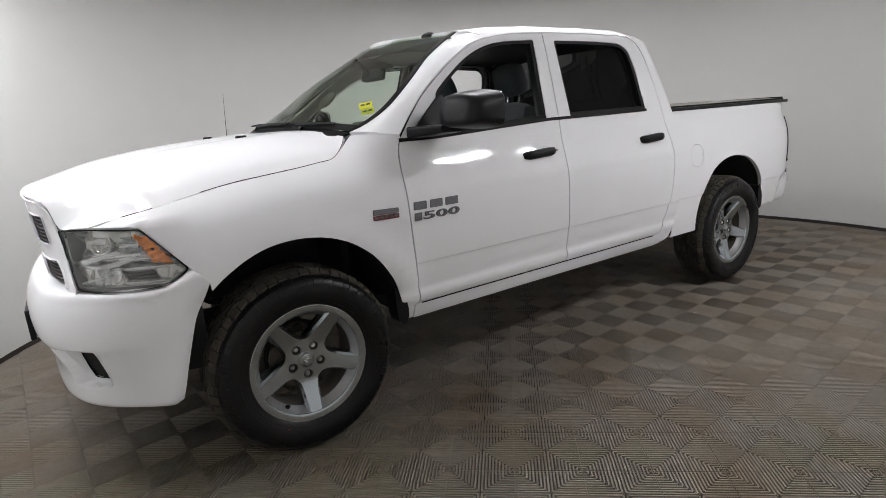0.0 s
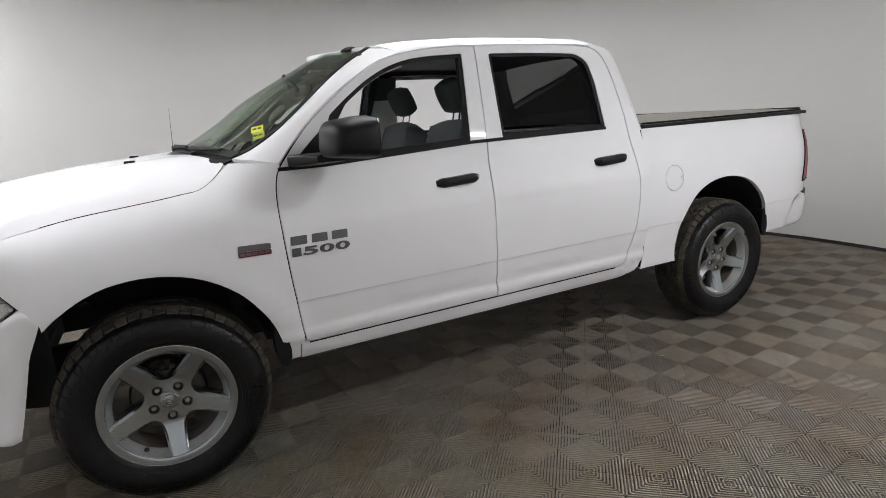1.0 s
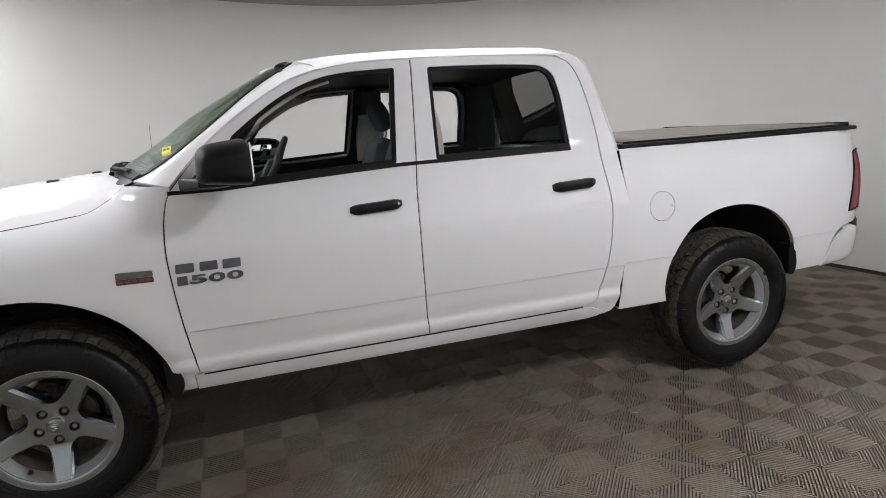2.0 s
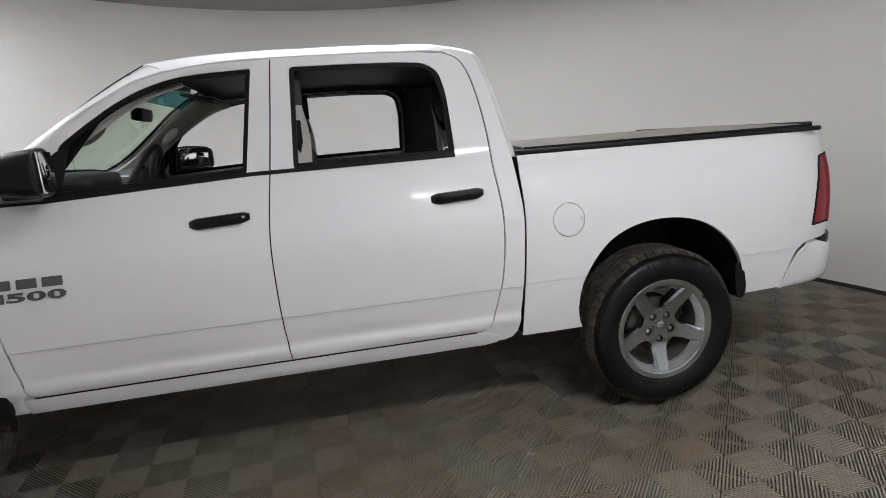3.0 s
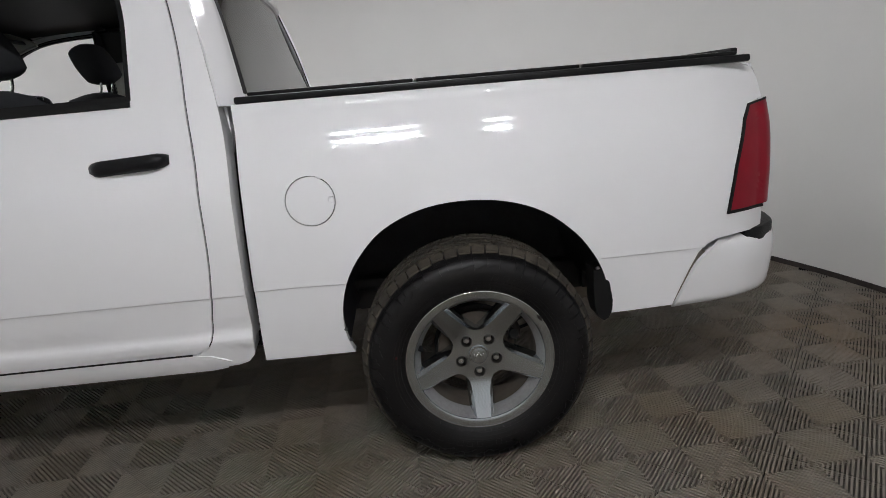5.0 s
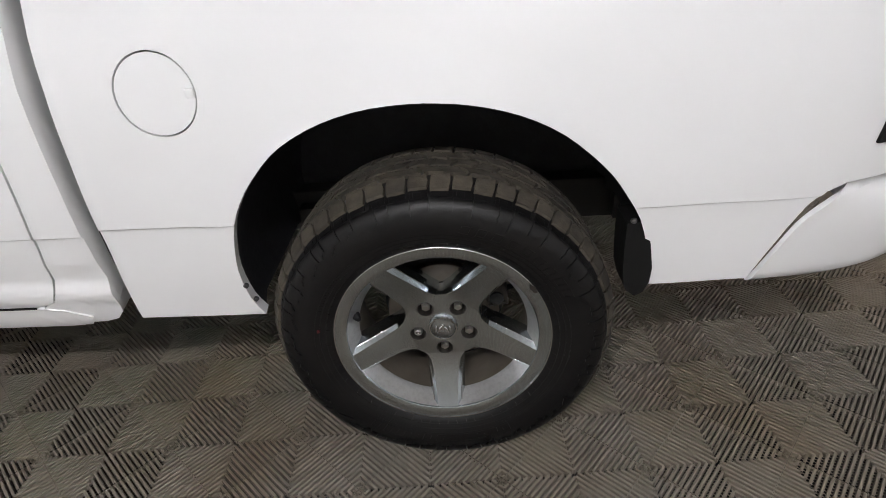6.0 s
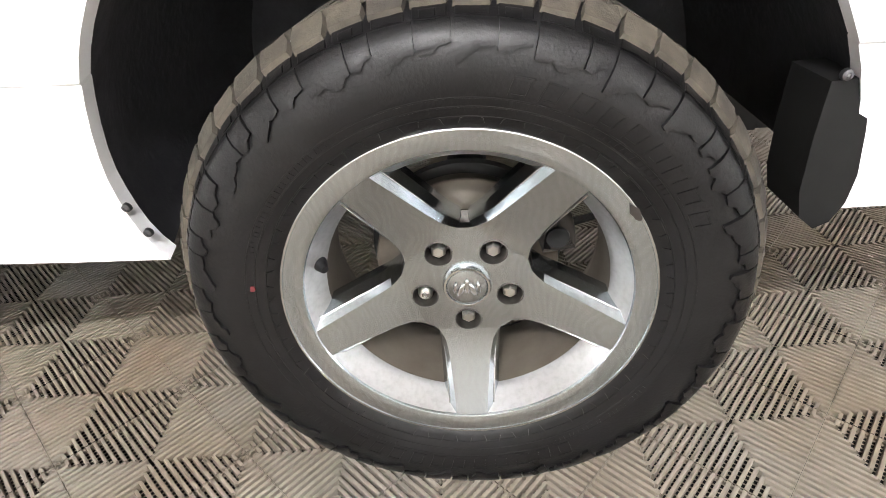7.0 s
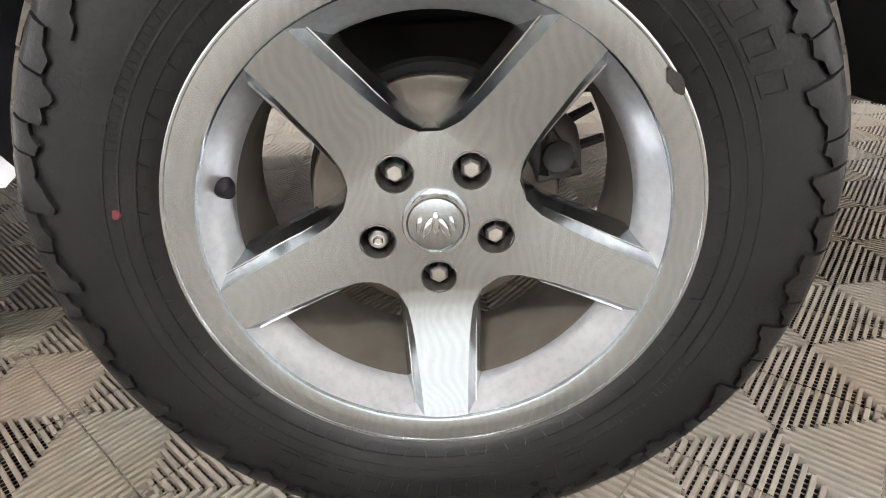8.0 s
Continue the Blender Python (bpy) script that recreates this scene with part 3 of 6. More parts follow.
for flip in (False, True):
    panel("front_fender", fender_line, [], on_side, WHITE, truck, "white front wing panel", mirror=flip, step=0.0435, flange=0.045)
    panel("bed_side", bed_line, [fuel_loop], on_side, WHITE, truck, "white cargo bed side panel", mirror=flip, step=0.0437, cuts=CREASE, flange=0.028)
    panel("cab_corner", cab_line, [], on_side, WHITE, truck, "white rear cab corner panel", mirror=flip, step=0.05, cuts=CREASE, flange=0.085)
    panel("fuel_door", fuel_cap, [], proud(on_side, -0.001), WHITE, truck, "round white fuel filler door", mirror=flip)
    rock = [(0.580, 0.478), (0.582, 0.553), (2.56, 0.554), (2.62, 0.542), (2.68, 0.515), (2.66, 0.485), (2.60, 0.476)]
    panel("rocker_panel", rock, [], proud(on_side, 0.004), WHITE, truck, "white rocker panel below the doors", mirror=flip, step=0.06, flange=0.06)
    # thin black strip drawn as the shaded joint below the doors
    sill = [(x, interp(x, [0.62, 2.56], [0.5555, 0.5560])) for x in np.linspace(0.62, 2.555, 12)]
    panel("sill_seal", shift(sill, 0, -0.0022) + shift(sill[::-1], 0, 0.0022), [], proud(on_side, 0.0050), SEAL, truck, mirror=flip, step=0.3, flange=0.004)
    # B-pillar and sill behind the door gaps
    panel("door_jamb", [(0.62, 0.55), (0.62, 1.37), (1.0, 1.68), (1.4, 1.85), (1.74, 1.89), (2.45, 1.88), (2.62, 1.7), (2.68, 1.3), (2.68, 0.9), (2.6, 0.55)],
          [inset_loop(win_front, -0.03), inset_loop(win_rear, -0.03)], proud(on_side, -0.04), SEAL, truck, mirror=flip, step=0.2)

    # black strips that stand in for the shade inside the door and bed gaps
    front_edge = [(2.7985, 0.510), (2.8035, 0.62), (2.8165, 0.85), (2.8275, 1.10), (2.8265, 1.30), (2.8225, 1.385)]
    rows = [[(x - 0.0015, bed_prof(z) + d, z) for x, z in front_edge] for d in (0.003, 0.03, 0.08)]
    sheet("bed_gap_seal", mirror_rows(rows) if flip else rows, 16, 4, SEAL, truck, "black strip standing in for shade between cab and bed", thick=0.001)
    panel("gap_back", [(2.74, 0.53), (2.76, 0.85), (2.77, 1.10), (2.76, 1.375), (2.85, 1.375), (2.85, 1.10), (2.84, 0.85), (2.83, 0.53)], [], lambda u, v: (u, bed_prof(v) + 0.085, v), SEAL, truck, mirror=flip, step=0.1, flange=0.004)
    top_gap = [(1.733, 1.9105), (1.90, 1.9135), (2.20, 1.9125), (2.40, 1.9085), (2.52, 1.902)]
    for line, dx, dz in ((gap_a, 0.016, 0.0), (gap_b, 0.016, 0.0), (gap_c, 0.016, 0.0), (frame_a, 0.006, -0.008), (top_gap, 0.0, -0.010)):
        panel("gap_seal", shift(line, -dx, -dz) + shift(line[::-1], dx, dz), [], proud(on_side, -0.011), SEAL, truck, mirror=flip, step=0.3, flange=0.004)

# fuel door thumb notch
bm = bmesh.new()
box(bm, 3.106, 3.126, side_y(3.11, 1.068) - 0.002, side_y(3.11, 1.068) + 0.01, 1.058, 1.078, 0.004)
part("fuel_door_notch", bm, WHITE, truck)

# hood
HOOD_LIP = [nose_at(u, v) for u, v in ((0.372, 1.153), (0.43, 1.152), (0.500, 1.151), (0.537, 1.234), (0.575, 1.266), (0.70, 1.270), (0.85, 1.272), (0.999, 1.273))]
hood_rows = []
for x_e, z_e, y_e, x_m, z_m, x_c, z_c in (
        (-0.690, 1.158, 0.100, -0.815, 1.225, -0.850, 1.235), (-0.60, 1.185, 0.104, -0.750, 1.302, -0.81, 1.308), (-0.45, 1.218, 0.106, -0.57, 1.352, -0.62, 1.364),
        (-0.215, 1.262, 0.104, -0.32, 1.392, -0.36, 1.404), (0.05, 1.290, 0.100, -0.02, 1.420, -0.06, 1.429), (0.24, 1.312, 0.102, 0.20, 1.436, 0.14, 1.443), (0.334, 1.356, 0.163, 0.26, 1.438, 0.18, 1.446), (0.388, 1.405, 0.235, 0.30, 1.442, 0.21, 1.448)):
    if y_e < 0.12:
        z_e = fender_top(x_e) + 0.001
        y_e = side_y(x_e, z_e) + 0.004
    if not hood_rows:
        half = HOOD_LIP
        hood_rows.append(half + [(p[0], 2 * YC - p[1], p[2]) for p in half[-2::-1]])
        continue
    half = [(x_e, y_e, z_e), (x_e * 0.7 + x_m * 0.3, y_e + 0.10, z_e * 0.55 + z_m * 0.45), (x_m, 0.45, z_m), (x_m * 0.4 + x_c * 0.6, 0.66, z_m * 0.55 + z_c * 0.45 + 0.004), (x_c, YC, z_c)]
    hood_rows.append(half + [(p[0], 2 * YC - p[1], p[2]) for p in half[-2::-1]])
sheet("hood", hood_rows, 49, 33, WHITE, truck, "white bonnet with raised centre", thick=-0.018)

# black tube in place of the shade in the joint between bonnet and wings
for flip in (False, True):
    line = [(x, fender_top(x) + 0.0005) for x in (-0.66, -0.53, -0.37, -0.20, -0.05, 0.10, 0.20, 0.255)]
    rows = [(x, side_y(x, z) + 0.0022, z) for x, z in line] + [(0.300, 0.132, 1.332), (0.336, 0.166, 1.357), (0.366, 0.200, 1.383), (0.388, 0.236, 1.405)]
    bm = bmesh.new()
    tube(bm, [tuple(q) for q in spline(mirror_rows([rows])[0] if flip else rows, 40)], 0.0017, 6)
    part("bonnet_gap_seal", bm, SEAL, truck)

# roof, pillars and glass
roof_rows = []
for k in np.linspace(0, 1, 9):
    xe = 1.28 + (2.665 - 1.28) * k
    xc = 1.02 + (2.700 - 1.02) * k
    ze = interp(xe, [1.28, 1.371, 1.526, 1.75, 2.2, 2.52, 2.60, 2.665], [1.872, 1.889, 1.906, 1.914, 1.917, 1.910, 1.895, 1.875])
    ye = interp(xe, [1.16, 1.4, 1.75, 2.5, 2.70], [0.215, 0.225, 0.236, 0.238, 0.245])
    zc = interp(xc, [1.02, 1.2, 1.6, 2.2, 2.55, 2.70], [1.945, 1.965, 1.985, 1.988, 1.975, 1.945])
    a = xe * 0.8 + xc * 0.2
    half = [(xe, ye, ze), (xe * 0.9 + xc * 0.1, ye + 0.03, ze + 0.024), (xe * 0.62 + xc * 0.38, ye + 0.10, ze + (zc - ze) * 0.66), (xe * 0.45 + xc * 0.55, 0.60, ze + (zc - ze) * 0.9), (xc, YC, zc)]
    roof_rows.append(half + [(p[0], 2 * YC - p[1], p[2]) for p in half[-2::-1]])
half = [(2.690, 0.247, 1.854), (2.704, 0.275, 1.872), (2.720, 0.345, 1.894), (2.738, 0.60, 1.908), (2.748, YC, 1.914)]
roof_rows.append(half + [(p[0], 2 * YC - p[1], p[2]) for p in half[-2::-1]])
sheet("roof", roof_rows, 41, 45, WHITE, truck, "white cab roof", thick=-0.02)
glass_lo = [(0.430, 0.232, 1.424), (0.375, 0.36, 1.436), (0.270, 0.62, 1.446), (0.215, YC, 1.452)]
glass_q = [(0.630, 0.203, 1.530), (0.575, 0.38, 1.562), (0.480, 0.64, 1.577), (0.442, YC, 1.582)]
glass_mid = [(0.80, 0.252, 1.655), (0.755, 0.42, 1.693), (0.675, 0.66, 1.712), (0.637, YC, 1.717)]
glass_hi = [(1.17, 0.345, 1.903), (1.115, 0.46, 1.912), (1.06, 0.68, 1.928), (1.045, YC, 1.936)]


def both(r):
    return r + [(p[0], 2 * YC - p[1], p[2]) for p in r[-2::-1]]


ws = sheet("windscreen", [both(glass_lo), both(glass_q), both(glass_mid), both(glass_hi)], 29, 21, SCREEN, truck, "greenish sloped windscreen", thick=-0.005)
ws.visible_shadow = False
for flip in (False, True):
    low = [(x, side_y(x, z), z) for x, z in ((0.598, 1.392), (0.70, 1.504), (0.80, 1.598), (0.95, 1.710), (1.12, 1.812), (1.20, 1.846), (1.290, 1.872))]
    low = [(p[0] - 0.003, p[1], p[2] + 0.004) for p in low]
    high = [(0.425, 0.236, 1.424), (0.505, 0.206, 1.456), (0.630, 0.196, 1.532), (0.795, 0.244, 1.655), (0.94, 0.300, 1.768), (1.06, 0.325, 1.848), (1.180, 0.335, 1.914)]
    mid = [((a[0] + b[0]) / 2 - 0.01, (a[1] * 0.56 + b[1] * 0.44) - 0.005, (a[2] + b[2]) / 2 + 0.006) for a, b in zip(low, high)]
    rows = [low, mid, high]
    sheet("windscreen_pillar", mirror_rows(rows) if flip else rows, 24, 7, WHITE, truck, "white sloping windscreen pillar", thick=0.02)
    edge = [high, [(p[0] - 0.012, p[1] + 0.024, p[2] + 0.002) for p in high]]
    edge = [[(p[0] - 0.002, p[1], p[2] + 0.005) for p in r] for r in edge]
    sheet("windscreen_side_seal", mirror_rows(edge) if flip else edge, 24, 3, SEAL, truck, "black seal beside the windscreen", thick=0.004)
    inner = [[(p[0] + 0.052, p[1] + 0.092, p[2] - 0.062) for p in low[1:]], [(p[0] + 0.040, p[1] + 0.100, p[2] - 0.040) for p in low[1:]], [(p[0] + 0.030, p[1] + 0.072, p[2] - 0.020) for p in high[1:]], [(p[0] + 0.024, p[1] + 0.050, p[2] - 0.014) for p in high[1:]]]
    sheet("pillar_trim", mirror_rows(inner) if flip else inner, 16, 9, TRIM, truck, "light grey inner pillar trim", thick=0.01)
shade = [[(p[0] + 0.010, p[1], p[2] - 0.006) for p in both([(a[0] * (1 - k) + b[0] * k, a[1] * (1 - k) + b[1] * k, a[2] * (1 - k) + b[2] * k) for a, b in zip(glass_mid, glass_hi)])] for k in (0.62, 0.80, 0.97)]
sheet("windscreen_shade_band", shade, 29, 5, SHADEBAND, truck, "blue shade band along windscreen top", thick=0.002).visible_shadow = False
# black frit band round the windscreen
band = [[(p[0] - 0.004, p[1] + 0.004, p[2] + 0.006) for p in both([(a[0] * (1 - k) + b[0] * k, a[1] * (1 - k) + b[1] * k, a[2] * (1 - k) + b[2] * k) for a, b in zip(glass_lo, glass_q)])] for k in (0.0, 0.08, 0.20)]
sheet("windscreen_lower_band", band, 29, 4, SEAL, truck, "black band along windscreen foot", thick=0.003)

# cab back wall with rear window
back = [[(2.76, 0.14, 0.60), (2.80, 0.4, 0.60), (2.81, YC, 0.60)], [(2.77, 0.13, 1.05), (2.81, 0.4, 1.05), (2.82, YC, 1.05)], [(2.780, 0.12, 1.40), (2.82, 0.4, 1.40), (2.83, YC, 1.40)]]
sheet("cab_back_panel", [both(r) for r in back], 21, 9, WHITE, truck, "white cab back panel", thick=-0.02)
pane_lo, pane_hi = [(2.815, 0.235, 1.43), (2.828, 0.45, 1.43), (2.838, YC, 1.43)], [(2.698, 0.36, 1.865), (2.712, 0.52, 1.885), (2.724, YC, 1.895)]
sheet("rear_window", [both(pane_lo), both(pane_hi)], 21, 9, BACKGLASS, truck, "tinted cab rear window", thick=-0.005).visible_shadow = False
for flip in (False, True):
    rows = [[(x, side_y(x, z) + 0.001, z) for x, z in ((2.790, 1.39), (2.766, 1.52), (2.728, 1.70), (2.690, 1.845), (2.668, 1.876))],
            [(2.818, 0.12, 1.39), (2.798, 0.168, 1.53), (2.767, 0.228, 1.70), (2.722, 0.285, 1.848), (2.696, 0.300, 1.878)],
            [(2.822, 0.235, 1.41), (2.772, 0.30, 1.66), (2.712, 0.36, 1.862), (2.700, 0.37, 1.890)]]
    sheet("rear_pillar", mirror_rows(rows) if flip else rows, 16, 9, WHITE, truck, "white rear cab pillar", thick=0.010)
for flip in (False, True):
    rows = [[(2.824, 0.232, 1.428), (2.776, 0.292, 1.66), (2.718, 0.352, 1.862)], [(2.828, 0.262, 1.428), (2.780, 0.322, 1.66), (2.722, 0.382, 1.866)]]
    sheet("rear_window_seal", mirror_rows(rows) if flip else rows, 14, 3, SEAL, truck, "black rear window seal", thick=0.006)
bm = bmesh.new()
box(bm, 2.699, 2.736, YC - 0.17, YC + 0.17, 1.905, 1.950, 0.010)
part("third_brake_lamp", bm, RED, truck, "red third brake lamp on the cab")
sheet("rear_window_header", [both([(2.696, 0.35, 1.868), (2.714, 0.52, 1.886), (2.726, YC, 1.897)]), both([(2.684, 0.36, 1.916), (2.698, 0.52, 1.936), (2.712, YC, 1.945)])], 21, 4, WHITE, truck, thick=-0.015)

# ---------------------------------------------------------------- truck: nose
def nose_row(z, out, start=0, inset=0.0):
    """The nose's plan at height z, pushed forward by out towards the middle."""
    pts = []
    for i, (x, y) in enumerate(nose_plan[start:]):
        k = (i + start) / (len(nose_plan) - 1)
        pts.append((x - out * k ** 0.7 + inset, y + inset * 0.6 * (1 - k), z))
    return pts


bumper_rows = []
for z, out, ins in ((0.900, -0.03, 0.12), (0.906, -0.03, 0.05), (0.897, 0.000, 0.0), (0.86, 0.034, 0.0), (0.78, 0.062, 0.0), (0.705, 0.064, 0.0), (0.66, 0.046, 0.004), (0.56, 0.016, 0.010), (0.48, 0.018, 0.008), (0.445, 0.01, 0.014), (0.430, -0.01, 0.05)):
    r = nose_row(z, out, 0, ins)
    tail = [(interp(z, [0.43, 0.49, 0.63, 0.76, 0.86, 0.90], [-0.530, -0.510, -0.472, -0.437, -0.380, -0.364]), interp(z, [0.60, 0.76, 0.88], [0.028, 0.016, -0.030]) + ins * 0.6, z)]
    near_end = [(tail[0][0] - 0.046, tail[0][1] + interp(z, [0.76, 0.88], [-0.014, 0.004]), z)]
    r = tail + near_end + [p for p in r if p[0] < tail[0][0] - 0.09]
    if z > 0.85:
        r = [(p[0], p[1], p[2] + 0.044 * math.exp(-((p[0] + 0.418) / 0.034) ** 2) * (1 if z > 0.89 else 0.5)) for p in r]
    bumper_rows.append(both(r))
truck_bumper = sheet("front_bumper", bumper_rows, 141, 65, WHITE, truck, "white painted front bumper", thick=-0.012)
# the scooped recess at each side of the bumper, deepest beside its dark slot
scoop = [(0.128, 0.683), (0.219, 0.686), (0.375, 0.668), (0.285, 0.512), (0.126, 0.528)]
bm = bmesh.new()
bm.from_mesh(truck_bumper.data)
sides = []
for (ya, za), (yb, zb) in zip(scoop, scoop[1:] + scoop[:1]):
    far = math.hypot(yb - ya, zb - za)
    sides.append(((ya, za), ((zb - za) / far, -(yb - ya) / far)))
for (ya, za), (ny, nz) in sides:
    for flip in (False, True):
        for d in (0.0, 0.007):
            q, m = (ya + ny * d, za + nz * d), ny
            if flip:
                q, m = (2 * YC - q[0], q[1]), -ny
            local = [f for f in bm.faces if 0.48 < f.calc_center_median().z < 0.72 and (f.calc_center_median().y > YC) == flip]
            geo = set(local) | {e for f in local for e in f.edges} | {v for f in local for v in f.verts}
            bmesh.ops.bisect_plane(bm, geom=list(geo), dist=0.0002, plane_co=(0, q[0], q[1]), plane_no=(0, m, nz))
for v in bm.verts:
    y = v.co.y if v.co.y < YC else 2 * YC - v.co.y
    inside = min((y - ya) * ny + (v.co.z - za) * nz for (ya, za), (ny, nz) in sides)
    if v.co.x < -0.6:
        v.co.x += min(max(inside / 0.007, 0.0), 1.0) * 0.070 * max(0.0, 1 - (y - 0.13) / 0.40)
bm.to_mesh(truck_bumper.data)
bm.free()
for flip in (False, True):
    # dark upright slot at the outer end of the recess
    slit = round_loop([(0.137, 0.668), (0.236, 0.668), (0.243, 0.600), (0.242, 0.546), (0.137, 0.546)], 0.010)
    panel("fog_slot", slit, [], lambda u, v: (-0.780 - 0.75 * (u - 0.212) - 0.3 * (v - 0.591), u, v), BLACK, truck, "dark slot in the bumper", flange=0.006, mirror=flip, step=0.02)

# grille: white frame with crossbar and dark mesh
grille = empty("grille", truck)
tagged(grille, "white crosshair grille with dark mesh inserts")


for flip in (False, True):
    frame_line = round_loop([(0.398, 0.912), (0.506, 1.143), (0.540, 1.228), (0.578, 1.258), (0.72, 1.262), (0.999, 1.265), (0.999, 0.880), (0.46, 0.880)], [0.02, 0.03, 0.03, 0.02, 0.02, 0, 0, 0.02])
    upper = round_loop([(0.556, 1.092), (0.564, 1.200), (0.70, 1.206), (0.70, 1.092)], 0.010)
    lower = round_loop([(0.467, 0.922), (0.538, 1.025), (0.76, 1.025), (0.76, 0.922)], 0.010)
    panel("grille_surround", frame_line, [upper, lower], nose_at, WHITE, grille, flange=0.008, mirror=flip, step=0.03)
    for loop in (upper, lower):
        panel("grille_backing", loop, [], lambda u, v: (nose_at(u, v)[0] + 0.022, nose_at(u, v)[1] + 0.010, v), SEAL, grille, mirror=flip, step=0.05, flange=0.004)
        bm = bmesh.new()
        z0, z1 = min(p[1] for p in loop), max(p[1] for p in loop)
        for u in np.arange(0.46, 0.75 if loop is lower else 0.69, 0.013):
            for z in np.arange(z0 + 0.008, z1 - 0.004, 0.016):
                lo = interp(z, [z0, z1], [0.470, 0.542] if loop is lower else [0.558, 0.566])
                if u < lo:
                    continue
                a, b = Vector(nose_at(u, z)), Vector(nose_at(min(u + 0.013, 0.93), z))
                for p, q in ((a, b), (a, Vector(nose_at(u, min(z + 0.016, z1))))):
                    for s in (p, q):
                        s.x += 0.006
                        s.y += 0.003
                        if flip:
                            s.y = 2 * YC - s.y
                    tube(bm, (p, q), 0.0028, 4, cap=False)
        tagged(part("grille_mesh", bm, DARKCHROME, grille, "dark chrome honeycomb mesh"), kind="stuff")
    # headlamp
    lamp = empty("headlamp", truck)
    tagged(lamp, "clear headlamp with amber side reflector")
    hl = round_loop([(0.030, 0.966), (0.192, 1.134), (0.35, 1.146), (0.500, 1.142), (0.404, 0.922), (0.25, 0.904), (0.095, 0.911)], [0.015, 0.02, 0.05, 0.012, 0.02, 0.05, 0.02])
    shell = lambda u, v, d=0.0: (nose_at(u, v)[0] + d, nose_at(u, v)[1] + d * 0.6, v)
    panel("lens", hl, [], lambda u, v: (nose_at(u, v)[0] - 0.004, nose_at(u, v)[1] - 0.003, v), LENS, lamp, flange=0.005, mirror=flip, step=0.04).visible_shadow = False
    panel("bezel", inset_loop(hl, -0.002), [inset_loop(hl, 0.004)], lambda u, v: shell(u, v, 0.002), SEAL, lamp, flange=0.010, mirror=flip, step=0.04)
    panel("housing", hl, [], lambda u, v: shell(u, v, 0.055 + 0.015 * math.sin(v * 60)), REFLECTOR, lamp, flange=0.004, mirror=flip, step=0.02)
    amber = round_loop([(0.092, 0.996), (0.184, 1.106), (0.224, 1.116), (0.156, 1.005)], 0.010)
    panel("amber_reflector", amber, [], lambda u, v: shell(u, v, 0.012 + 0.004 * math.sin(v * 220 + u * 90)), AMBER, lamp, flange=0.006, mirror=flip, step=0.01)
    low = round_loop([(0.065, 0.962), (0.10, 0.990), (0.42, 1.006), (0.385, 0.935), (0.13, 0.925)], 0.015)
    panel("lower_lamp_bowl", low, [], lambda u, v: shell(u, v, 0.030 + 0.004 * math.sin(u * 150)), REFLECTOR, lamp, flange=0.02, mirror=flip, step=0.012)
    # chrome strips added as bright reflector streaks, a ribbed dark bowl between them and the dark lower lip
    for blade in ([(0.436, 1.022), (0.264, 1.062), (0.258, 1.052), (0.395, 1.008)], [(0.425, 1.010), (0.320, 1.008), (0.220, 1.036), (0.214, 1.026), (0.286, 0.994), (0.36, 0.996)], [(0.290, 1.000), (0.100, 0.990), (0.105, 0.982), (0.290, 0.988)], [(0.395, 0.948), (0.285, 0.975), (0.282, 0.969), (0.39, 0.938)], [(0.245, 0.944), (0.110, 0.936), (0.112, 0.926), (0.245, 0.934)]):
        panel("lamp_blade", round_loop(blade, 0.003), [], lambda u, v: shell(u, v, 0.014), CHROME, lamp, "chrome strip standing in for a bright reflector streak", flange=0.012, mirror=flip, step=0.03)
    panel("dark_lamp_bowl", round_loop([(0.258, 0.990), (0.166, 0.984), (0.142, 0.940), (0.238, 0.946)], 0.008), [], lambda u, v: shell(u, v, 0.022 + 0.003 * math.sin(v * 500)), DARKCHROME, lamp, "dark ribbed bowl", flange=0.01, mirror=flip, step=0.006)
    panel("lamp_lip", round_loop([(0.385, 0.932), (0.11, 0.922), (0.062, 0.956), (0.052, 0.958), (0.100, 0.914), (0.25, 0.909), (0.392, 0.922)], 0.004), [], lambda u, v: shell(u, v, 0.010), DARKCHROME, lamp, "dark lower lip", flange=0.01, mirror=flip, step=0.02)
    for k in range(6):
        v0 = 1.012 + 0.018 * k
        u0 = interp(v0, [1.005, 1.116], [0.162, 0.232])
        panel("lamp_fin", round_loop([(u0, v0), (u0 + 0.030, v0 + 0.005), (u0 + 0.030, v0 + 0.010), (u0, v0 + 0.008)], 0.001, 2), [], lambda u, v: shell(u, v, 0.012), CHROME, lamp, "short polished fin", flange=0.02, mirror=flip)
    for cu, cz in ((0.36, 1.095), (0.31, 0.975)):
        bm = bmesh.new()
        c = shell(cu, cz, 0.035)
        revolve(bm, [(0.0001, 0.03), (0.018, 0.026), (0.036, 0.008), (0.045, -0.012), (0.048, -0.014)], 32)
        m = Matrix.Translation(c) @ Euler((0, 0, radians(-40))).to_matrix().to_4x4()
        if flip:
            m = Matrix.Translation((0, 2 * YC, 0)) @ Matrix.Diagonal((1, -1, 1, 1)) @ m
        bmesh.ops.transform(bm, matrix=m, verts=bm.verts)
        part("lamp_bowl", bm, REFLECTOR, lamp)
# dark licence plate holder on the bumper
bm = bmesh.new()
box(bm, -1.005, -0.982, YC - 0.27, YC + 0.27, 0.62, 0.76, 0.006)
part("plate_holder", bm, BLACK, truck, "black plate holder on front bumper")
